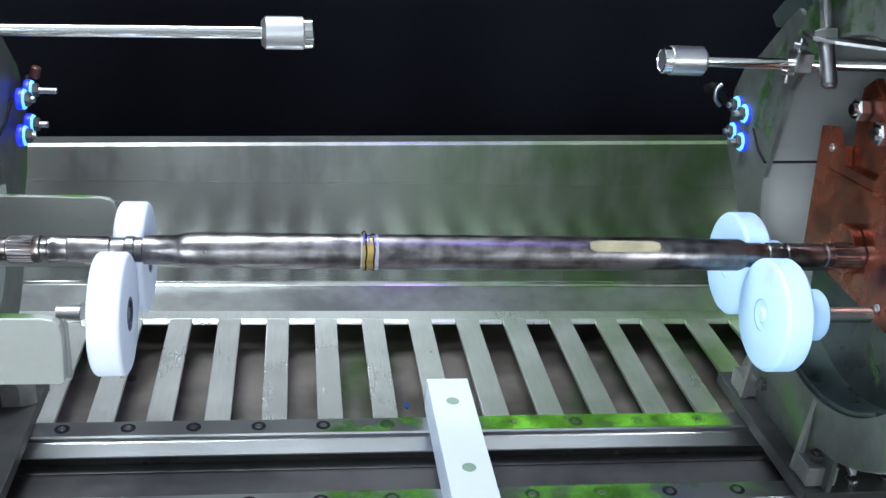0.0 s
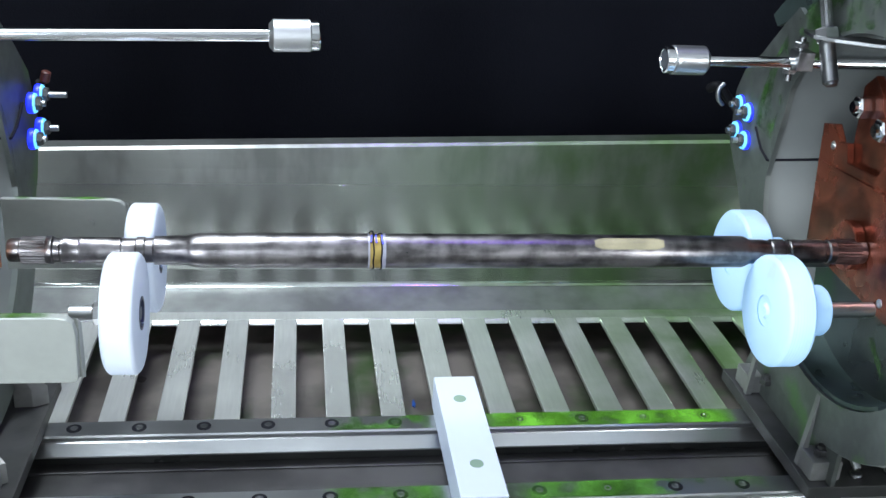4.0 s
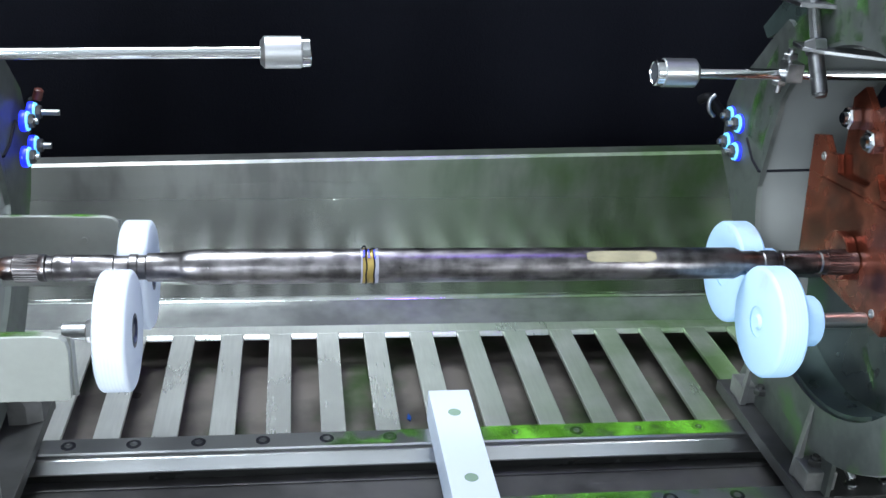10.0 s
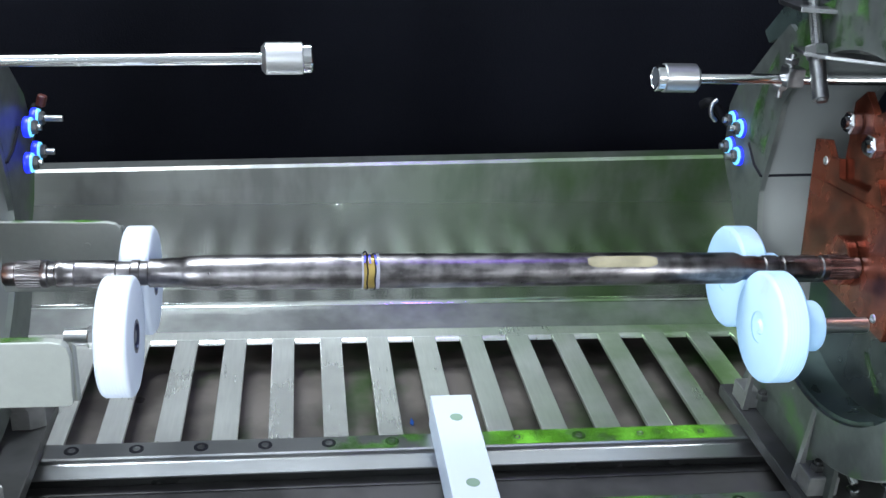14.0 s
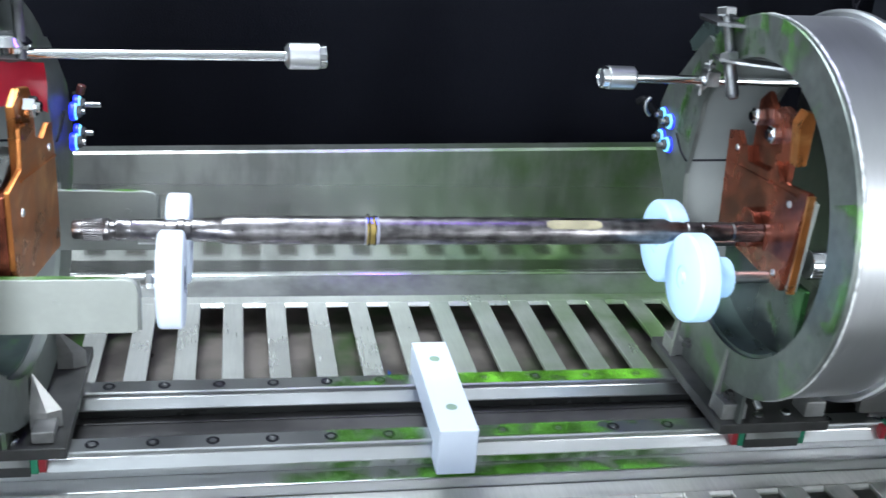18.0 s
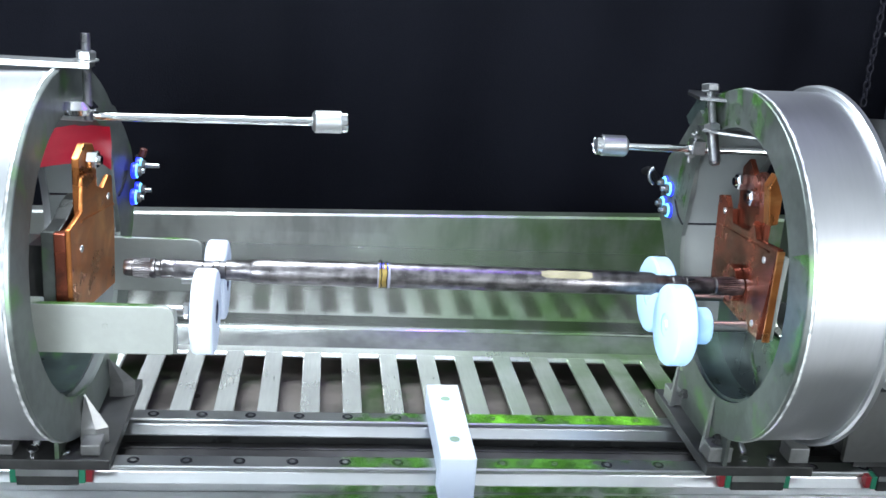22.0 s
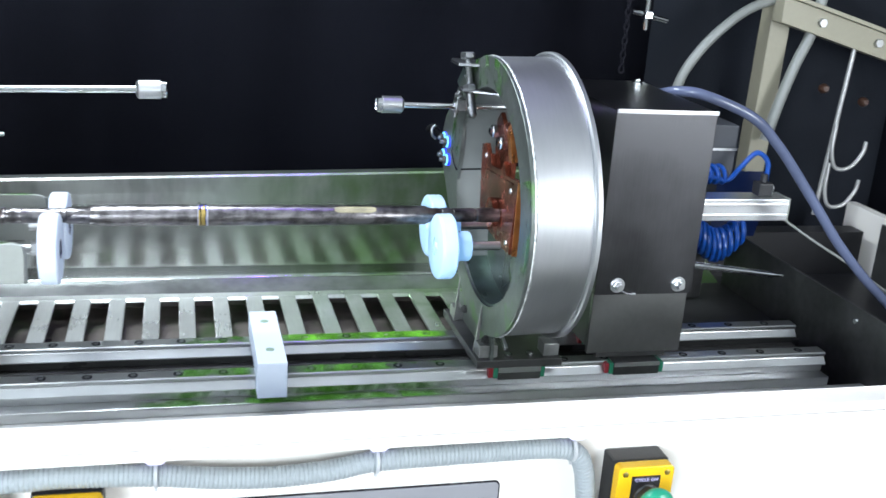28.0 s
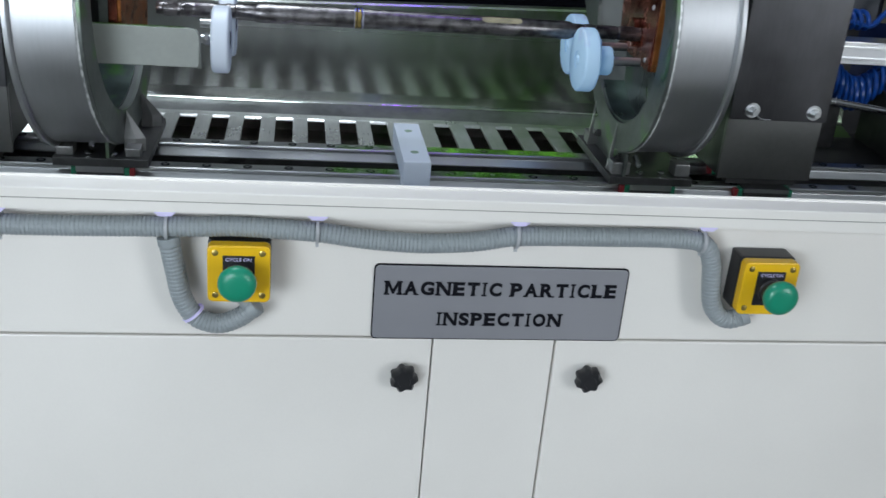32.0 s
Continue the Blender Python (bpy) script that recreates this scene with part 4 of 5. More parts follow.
# ---------------------------------------------------------------- shaft
AY, AZ = 0.315, 0.9565
sh = thing("shaft", (0, AY, AZ), "dark steel splined axle shaft resting on four white rollers", "shaft")
prof = [(-0.338, 0), (-0.338, 0.0072), (-0.336, 0.0084), (-0.330, 0.0084), (-0.329, 0.0092), (-0.312, 0.0092), (-0.311, 0.0098), (-0.308, 0.0098), (-0.307, 0.0084), (-0.303, 0.0084), (-0.302, 0.0097), (-0.299, 0.0097), (-0.298, 0.0093),
        (-0.290, 0.0093), (-0.2895, 0.0098), (-0.2885, 0.0093), (-0.262, 0.0093), (-0.261, 0.0085), (-0.252, 0.0085), (-0.251, 0.0096), (-0.246, 0.0096), (-0.245, 0.0088), (-0.240, 0.0088), (-0.239, 0.0102), (-0.2165, 0.0106), (-0.2155, 0.0112), (-0.211, 0.0122),
        (-0.20, 0.0126), (-0.05, 0.0127), (0.08, 0.0125), (0.150, 0.0124), (0.151, 0.0121), (0.197, 0.0121),
        (0.200, 0.0110), (0.203, 0.0094), (0.214, 0.0094), (0.215, 0.0088), (0.219, 0.0088), (0.220, 0.0096), (0.230, 0.0096), (0.231, 0.0086), (0.234, 0.0086), (0.235, 0.0094), (0.262, 0.0092), (0.263, 0.0082), (0.266, 0.0082), (0.267, 0.0092), (0.290, 0.0092), (0.2965, 0.0092), (0.2972, 0.008), (0.2972, 0)]
part("bar", lathe(bmesh.new(), (0, AY, AZ), (1, 0, 0), prof, 56), SHAFT, sh, smooth=True)
for x0, x1 in ((-0.3285, -0.3125), (0.272, 0.292)):
    for i in range(26):
        a = 2 * math.pi * i / 26
        py, pz = AY + math.cos(a) * 0.0092, AZ + math.sin(a) * 0.0092
        spl = cyl(bmesh.new(), (x0, py, pz), (x1, py, pz), 0.0007, 6)
        part("spline_tooth", spl, SHAFT, sh)
# the pale strips beside the brass stand for its highlight
for x, w, m in ((-0.0890, 0.0012, BANDSHINE), (-0.0877, 0.0080, GOLD), (-0.0796, 0.0034, BANDSHINE)):
    part("shaft_band", lathe(bmesh.new(), (x, AY, AZ), (1, 0, 0), [(0, 0.0120), (0, 0.01295), (w, 0.01295), (w, 0.0120)], 40, close=True), m, sh, smooth=True)
for k, (x, a0, steps, m) in enumerate(((-0.0852, 80, 20, INK), (-0.0795, 84, 20, INK), (-0.0868, 100, 4, BLUEMARK), (-0.0832, 94, 5, BLUEMARK), (-0.0790, 98, 5, BLUEMARK))):
    wire = bmesh.new()
    pts = [Vector((x + 0.0003 * math.sin(i * 0.9 + k), AY + 0.0134 * math.cos(radians(a0 + 9 * i)), AZ + 0.0134 * math.sin(radians(a0 + 9 * i)))) for i in range(steps)]
    tube(wire, pts, 0.00055 if m is INK else 0.0007, 6)
    part("wire", wire, m, sh)
for pts in ([(-0.0853, 0.3135, 0.9690), (-0.0858, 0.3125, 0.9725), (-0.0870, 0.3120, 0.9735), (-0.0886, 0.3118, 0.9716)], [(-0.0850, 0.3135, 0.9698), (-0.0826, 0.3125, 0.9702), (-0.0806, 0.3125, 0.9714), (-0.0790, 0.3130, 0.9706)]):
    part("wire_end", tube(bmesh.new(), smooth_path([Vector(q) for q in pts]), 0.00055, 6), INK, sh, "twisted end of the black binding wire", smooth=True)
pt = bmesh.new()
rows = []
for i in range(17):
    u = i / 16
    x = 0.0785 + 0.0535 * u
    half = 0.38 * (1 - max(0, abs(u - 0.5) / 0.5 - 0.72) ** 2 * 6)
    rows.append([pt.verts.new((x, AY + 0.01275 * math.cos(a), AZ + 0.01275 * math.sin(a))) for a in [radians(128) + half * (k / 4 - 1) for k in range(9)]])
for a, b in zip(rows, rows[1:]):
    for k in range(8):
        pt.faces.new((a[k], a[k + 1], b[k + 1], b[k]))
part("patch", pt, YELLOWPATCH, sh, "pale yellow painted mark", smooth=True)

# ---------------------------------------------------------------- rollers
WR = 0.0415


def roller(x, y, z, sign, material, hub, group, label):
    """A white roller disc; sign: the side on which its hub and axle are."""
    e = thing("roller", (x, y, z), label, "roller", group)
    h = 0.0108
    prof = [(-h, 0.0118), (-h, 0.0385), (-h + 0.001, 0.0402), (-h + 0.0028, WR)]
    for i in range(7):
        s = -h + 0.004 + i * (2 * h - 0.008) / 6
        prof += [(s - 0.0006, WR), (s, WR - 0.00012), (s + 0.0006, WR)]
    prof += [(h - 0.0028, WR), (h - 0.001, 0.0402), (h, 0.0385), (h, 0.0118)]
    part("disc", lathe(bmesh.new(), (x, y, z), (sign, 0, 0), prof, 80), material, e, smooth=True)
    if hub:
        part("hub", lathe(bmesh.new(), (x, y, z), (sign, 0, 0), [(h, 0), (h, 0.0190), (h + 0.021, 0.0190), (h + 0.023, 0.0175), (h + 0.023, 0)], 40), material, e, smooth=True)
        part("boss", lathe(bmesh.new(), (x, y, z), (-sign, 0, 0), [(h - 0.002, 0), (h - 0.002, 0.0122), (h - 0.0006, 0.0118), (h - 0.0012, 0.006), (h + 0.0008, 0.004), (h + 0.0008, 0)], 24), material, e, smooth=True)
        s = bmesh.new()
        cyl(s, (x + sign * (h + 0.007), y, z + 0.0190), (x + sign * (h + 0.007), y, z + 0.0201), 0.0022, 10)
        part("set_screw", s, DARK, e)
    else:
        part("bearing", lathe(bmesh.new(), (x, y, z), (-sign, 0, 0), [(h - 0.004, 0), (h - 0.004, 0.0116), (h + 0.0003, 0.0116), (h + 0.0003, 0.0095), (h - 0.003, 0.009), (h - 0.003, 0.005), (h - 0.0005, 0.0045), (h - 0.0005, 0)], 28), BEARING, e, "dark bearing", smooth=True)
    far = 0.0745 if hub else 0.036
    b = bmesh.new()
    cyl(b, (x + sign * (h + (0.0231 if hub else -0.004)), y, z), (x + sign * far, y, z), 0.0058, 18)
    part("axle", b, STEEL, e, "bright steel axle", smooth=True)
    if not hub:
        n = hexnut(bmesh.new(), (x + sign * (h + 0.004), y, z), (sign, 0, 0), 0.008, 0.006)
        part("nut", n, STEEL, e)
    return e


BEARING = mat("bearing_steel", (0.05, 0.06, 0.10), 0.35, 0.8, grain=90, amount=0.2)
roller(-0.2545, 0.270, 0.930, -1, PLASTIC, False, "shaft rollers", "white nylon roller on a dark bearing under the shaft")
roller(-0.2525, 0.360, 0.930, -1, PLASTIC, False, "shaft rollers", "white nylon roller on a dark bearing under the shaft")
roller(0.214, 0.272, 0.928, 1, GLOW, True, "shaft rollers", "white nylon roller with a stepped hub, blue glow put into its colour")
roller(0.222, 0.361, 0.928, 1, GLOW, True, "shaft rollers", "white nylon roller with a stepped hub, blue glow put into its colour")


def arm(y0, y1, z0, z1, x0, x1, back, label):
    e = thing("roller_holder", ((x0 + x1) / 2, y1, z0), label, "holder", "roller holders")
    poly = [(x0, z0), (x1 - 0.004, z0), (x1 - 0.001, z0 + 0.002), (x1, z1 - 0.012), (x1 - 0.0015, z1 - 0.005), (x1 - 0.005, z1 - 0.0015), (x1 - 0.012, z1), (x0, z1)]
    part("plate", prism(bmesh.new(), poly, "y", y0, y1, bev=0.0009), GREY, e)
    ret = [(y1 + 0.0002, z0), (y1 + back, z0 - 0.006), (y1 + back, z1 - 0.012), (y1 + 0.0002, z1 - 0.004)]
    part("return", prism(bmesh.new(), ret, "x", x1 - 0.0045, x1 + 0.0005, bev=0.0006), GREY, e)
    part("edge_film", box(x0, x1 - 0.014, y0 + 0.0008, y1 - 0.0008, z1 + 0.0001, z1 + 0.0006), GREENTHIN, e, "green fluid film along the top edge")
    s = lathe(bmesh.new(), ((x0 + x1) / 2 + 0.02, y0 - 0.0001, z1 - 0.020), (0, -1, 0), [(-0.0005, 0.0), (-0.0005, 0.003), (0.0004, 0.0025), (0.0004, 0)], 12)
    part("rivet", s, GREY, e)
    return e


arm(0.222, 0.229, 0.905, 0.952, -0.440, -0.277, 0.010, "grey painted steel holder with the axle of a roller")
arm(0.425, 0.430, 0.890, 0.951, -0.372, -0.2755, 0.012, "grey painted steel holder with the axle of a roller")

# ---------------------------------------------------------------- contact heads
def plate_x(x0, x1, poly, name, material, parent, label="", bev=0.0008):
    return part(name, prism(bmesh.new(), poly, "x", x0, x1, bev=bev), material, parent, label)


def hexbolt(x, y, z, sign, r, h, parent, m=CHROME):
    b = hexnut(bmesh.new(), (x, y, z), (sign, 0, 0), r, h)
    lathe(b, (x + sign * (h + 0.0001), y, z), (sign, 0, 0), [(0, 0), (0, r * 0.55), (0.003, r * 0.5), (0.003, 0)], 12)
    part("bolt", b, m, parent)


cl = thing("contact_head", (-0.365, 0.31, 0.94), "worn bright copper contact plate bolted to a copper strap", "contact")
plate_x(-0.3590, -0.3545, [(0.236, 0.9535), (0.248, 0.9300), (0.352, 0.9260), (0.355, 0.985), (0.351, 1.040), (0.340, 1.043), (0.324, 1.034), (0.306, 1.041), (0.300, 1.056), (0.272, 1.058), (0.268, 1.026), (0.236, 1.018)], "face_plate", COPPERBRIGHT, cl, bev=0.0012)
plate_x(-0.3544, -0.3532, [(0.262, 1.0165), (0.352, 1.0090), (0.352, 1.0110), (0.262, 1.0185)], "bend_line", COPPERBRIGHT, cl, bev=0.0003)
plate_x(-0.3700, -0.3592, [(0.237, 0.938), (0.347, 0.936), (0.347, 1.014), (0.237, 1.014)], "backing", COPPER, cl, "dark red copper backing", bev=0.0012)
plate_x(-0.3815, -0.3702, [(0.239, 0.938), (0.345, 0.936), (0.345, 1.014), (0.239, 1.014)], "grey_backing", FLANGE, cl)
plate_x(-0.4000, -0.3817, [(0.255, 0.946), (0.350, 0.946), (0.350, 0.996), (0.255, 0.996)], "spacer", DARK, cl)
plate_x(-0.3660, -0.3592, [(0.276, 1.0145), (0.322, 1.0145), (0.322, 1.068), (0.314, 1.080), (0.292, 1.084), (0.276, 1.074)], "strap", COPPERBRIGHT, cl, bev=0.0014)
part("wedge", prism(bmesh.new(), [(0.242, 1.0142), (0.330, 1.0142), (0.330, 1.024), (0.300, 1.034), (0.286, 1.032), (0.262, 1.020)], "x", -0.3790, -0.3662, bev=0.001), DARKSHADED, cl, "dark oily wedge")
hexbolt(-0.3590, 0.298, 1.068, 1, 0.0088, 0.010, cl)
for y, z in ((0.262, 0.992), (0.338, 1.022)):
    sc = lathe(bmesh.new(), (-0.3545, y, z), (1, 0, 0), [(0, 0), (0, 0.0036), (0.0010, 0.0032), (0.0010, 0)], 12)
    part("screw", sc, STEEL, cl)
for ob in [o for o in scene.objects if o.parent == cl]:
    for v in ob.data.vertices:
        v.co.x += 0.125 * (v.co.y - 0.352)

cr = thing("contact_head", (0.305, 0.31, 0.925), "dark red copper contact plate with bolts and a copper strap", "contact")
plate_x(0.2975, 0.3035, [(0.262, 0.918), (0.402, 0.925), (0.415, 1.030), (0.396, 1.035), (0.384, 1.024), (0.372, 1.026), (0.366, 1.012), (0.322, 1.016), (0.312, 1.030), (0.300, 1.014), (0.248, 1.020)], "face_plate", COPPER, cr)
plate_x(0.3042, 0.3120, [(0.255, 0.920), (0.400, 0.930), (0.405, 1.010), (0.250, 1.010)], "grey_backing", GREY, cr)
plate_x(0.3042, 0.3105, [(0.300, 1.0105), (0.374, 1.0105), (0.378, 1.072), (0.364, 1.084), (0.345, 1.070), (0.330, 1.078), (0.300, 1.074)], "strap", COPPER, cr)
fin = prism(bmesh.new(), [(0.2950, 1.036), (0.3040, 1.038), (0.3040, 1.086), (0.2945, 1.088), (0.2890, 1.076)], "y", 0.272, 0.286, bev=0.001)
part("lug", fin, COPPERBRIGHT, cr, "bright copper lug")
part("bend_line", prism(bmesh.new(), [(0.268, 1.0095), (0.404, 0.9985), (0.404, 1.0005), (0.268, 1.0115)], "x", 0.2962, 0.2974, bev=0.0003), COPPER, cr)
part("guide", cyl(bmesh.new(), (0.2974, 0.330, 0.9555), (0.2880, 0.330, 0.9555), 0.020, 28, ch=0.001), COPPER, cr, smooth=True)
edge = box(0.2968, 0.3041, 0.2455, 0.2478, 0.922, 1.018, bev=0.0005)
part("edge_strip", edge, COPPERBRIGHT, cr, "bright copper edge")
hexbolt(0.3041, 0.366, 1.058, -1, 0.0092, 0.010, cr)
hexbolt(0.3041, 0.330, 1.050, -1, 0.0092, 0.010, cr)
for y, z in ((0.392, 1.018), (0.275, 1.000), (0.278, 0.930)):
    s = lathe(bmesh.new(), (0.2975, y, z), (-1, 0, 0), [(0, 0), (0, 0.0036), (0.001, 0.0032), (0.001, 0.0016), (0.0002, 0.0014), (0.0002, 0)], 14)
    part("screw", s, STEEL, cr)
DARKTEAL = mat("dark_wet_steel", (0.10, 0.12, 0.12), 0.3, 0.8, grain=30, amount=0.2, bump=0.1, dark=0.6, blotch=9, stain=(0.05, 0.16, 0.05), stain_amount=0.1)
ts = thing("tailstock_plate", (0.325, 0.33, 0.83), "grey steel plate with a green streak inside the coil", "plate")
part("plate", prism(bmesh.new(), [(0.245, 0.835), (0.395, 0.835), (0.410, 0.925), (0.245, 0.925)], "x", 0.3140, 0.3200, bev=0.0008), DARKTEAL, ts)
st = prism(bmesh.new(), [(0.252, 0.845), (0.255, 0.843), (0.280, 0.868), (0.300, 0.880), (0.305, 0.886), (0.301, 0.888), (0.294, 0.884), (0.270, 0.868)], "x", 0.3130, 0.3138)
part("fluid_streak", st, GREENDULL, ts, "green fluid streak")
b = bmesh.new()
cyl(b, (0.3202, 0.262, 0.945), (0.372, 0.262, 0.945), 0.014, 24, ch=0.001)
part("spindle", b, CHROME, ts, smooth=True)
b = bmesh.new()
cyl(b, (0.340, 0.262, 0.945), (0.352, 0.262, 0.945), 0.0165, 24)
part("seal", b, BLACK, ts, smooth=True)

red = bmesh.new()
rows = []
for x, y, top, bot in ((-0.455, 0.405, 1.064, 1.026), (-0.430, 0.425, 1.068, 1.029), (-0.402, 0.433, 1.072, 1.030), (-0.386, 0.432, 1.072, 1.034), (-0.372, 0.437, 1.071, 1.024)):
    rows.append([red.verts.new((x, y + 0.004 * math.sin(k * 1.7 + x * 90), bot + (top - bot) * k / 4)) for k in range(5)])
for a, b in zip(rows, rows[1:]):
    for k in range(4):
        red.faces.new((a[k], a[k + 1], b[k + 1], b[k]))
bmesh.ops.solidify(red, geom=red.faces[:], thickness=0.002)
tagged(part("rubber_sheet", red, RED, smooth=True), "bright red rubber sheet hung inside the coil", "sheet")

# ---------------------------------------------------------------- nozzle rods and their clamps
def rod(tip, far, sign, group, label):
    tip, far = Vector(tip), Vector(far)
    d = (far - tip).normalized()
    e = thing("nozzle_rod", (tip + far) / 2, label, "rod", group)
    b = cyl(bmesh.new(), tip + d * 0.034, far, 0.0043, 24)
    part("tube", b, CHROME, e, smooth=True)
    part("head", lathe(bmesh.new(), tip + d * 0.0065, d, [(0, 0), (0, 0.0106), (0.0008, 0.0113), (0.026, 0.0113), (0.029, 0.0080), (0.029, 0)], 36), STEEL, e, "turned steel head", smooth=True)
    part("tip", lathe(bmesh.new(), tip, d, [(0.002, 0), (0.002, 0.0075), (0, 0.0084), (0, 0.0096), (0.001, 0.0104), (0.0064, 0.0104), (0.0064, 0)], 36), CHROME, e, smooth=True)
    part("bore", lathe(bmesh.new(), tip, d, [(0.0008, 0), (0.0008, 0.0080), (0.0018, 0.0080), (0.0018, 0)], 28), DARKBOX, e, "dark bore")
    return e


rod((-0.124, 0.362, 1.1020), (-0.62, 0.330, 1.0965), -1, "nozzle rods", "polished steel rod with a cylindrical head, clamped over the shaft")
rod((0.1415, 0.392, 1.0850), (0.42, 0.400, 1.0845), 1, "nozzle rods", "polished steel rod with a cylindrical head, clamped over the shaft")


def stud(parent, x, y, z0, z1, lean=0.0, r=0.0046):
    """A threaded stud, a little leaning along y."""
    pts = resample([Vector((x, y, z0)), Vector((x, y + lean, z1))], 0.0006)
    part("stud", tube(bmesh.new(), pts, r, 12, lambda i: r if i % 2 else r * 0.90), CLAMP, parent)


kl = thing("rod_clamp", (-0.372, 0.334, 1.10), "steel stud clamp holding the nozzle rod on the coil", "clamp", "rod clamps")
stud(kl, -0.3715, 0.334, 1.098, 1.180)
part("nut", hexnut(bmesh.new(), (-0.3715, 0.334, 1.1560), (0, 0, 1), 0.0092, 0.0075), STEEL, kl)
part("bracket", box(-0.47, -0.366, 0.322, 0.346, 1.1480, 1.1537, bev=0.0008), STEEL, kl, "flat steel bracket")
part("washer", lathe(bmesh.new(), (-0.3715, 0.334, 1.1541), (0, 0, 1), [(0, 0), (0, 0.0115), (0.0016, 0.0115), (0.0016, 0)], 24), STEEL, kl, smooth=True)
part("eye_strap", lathe(bmesh.new(), (-0.386, 0.3455, 1.1036), (1, -0.06, 0), [(-0.016, 0.0062), (-0.016, 0.0095), (0.016, 0.0095), (0.016, 0.0062)], 24, close=True), STEEL, kl, smooth=True)
part("eye_nut", lathe(bmesh.new(), (-0.384, 0.340, 1.109), (0, 0, 1), [(-0.004, 0.007), (-0.0065, 0.0155), (0, 0.0205), (0.0065, 0.0150), (0.004, 0.007)], 28, close=True), CHROME, kl, "rounded eye nut", smooth=True)

kr = thing("rod_clamp", (0.262, 0.375, 1.08), "leaning steel stud clamp with nuts holding the nozzle rod", "clamp", "rod clamps")
stud(kr, 0.262, 0.352, 1.078, 1.152, 0.046)
part("nut", hexnut(bmesh.new(), (0.262, 0.372, 1.1075), (0, 0.5, 0.86), 0.0095, 0.0095), CLAMP, kr)
part("cap_nut", hexnut(bmesh.new(), (0.262, 0.396, 1.1475), (0, 0.3, 0.95), 0.0100, 0.0085), CLAMP, kr)
part("sleeve", cyl(bmesh.new(), (0.262, 0.354, 1.079), (0.262, 0.3725, 1.107), 0.0062, 14, ch=0.001), CLAMP, kr, smooth=True)
part("top_strap", prism(bmesh.new(), [(0.246, 0.380), (0.330, 0.360), (0.330, 0.400), (0.250, 0.430), (0.244, 0.415)], "z", 1.1405, 1.1440, bev=0.0005), CLAMP, kr)
part("lower_strap", prism(bmesh.new(), [(0.250, 0.372), (0.262, 0.360), (0.320, 0.330), (0.322, 0.348), (0.266, 0.392), (0.252, 0.394)], "z", 1.1090, 1.1118, bev=0.0005), CLAMP, kr)
wing = prism(bmesh.new(), [(0.395, 1.140), (0.470, 1.138), (0.512, 1.100), (0.500, 1.092), (0.440, 1.118), (0.395, 1.120)], "x", 0.2815, 0.2850, bev=0.0004)
part("wing_plate", wing, WETTEAL, kr, "green-stained folded plate")
for y, z in ((0.404, 1.0760), (0.392, 1.1000)):
    b = cyl(bmesh.new(), (0.252, y, z - 0.008), (0.252, y, z + 0.006), 0.0028, 10)
    part("screw", b, CLAMP, kr, smooth=True)
    part("nut", hexnut(bmesh.new(), (0.252, y, z - 0.002), (0, 0, 1), 0.0058, 0.0045), CLAMP, kr)
part("pinch_block", box(0.248, 0.262, 0.385, 0.4005, 1.0800, 1.0955, bev=0.001), CLAMP, kr)

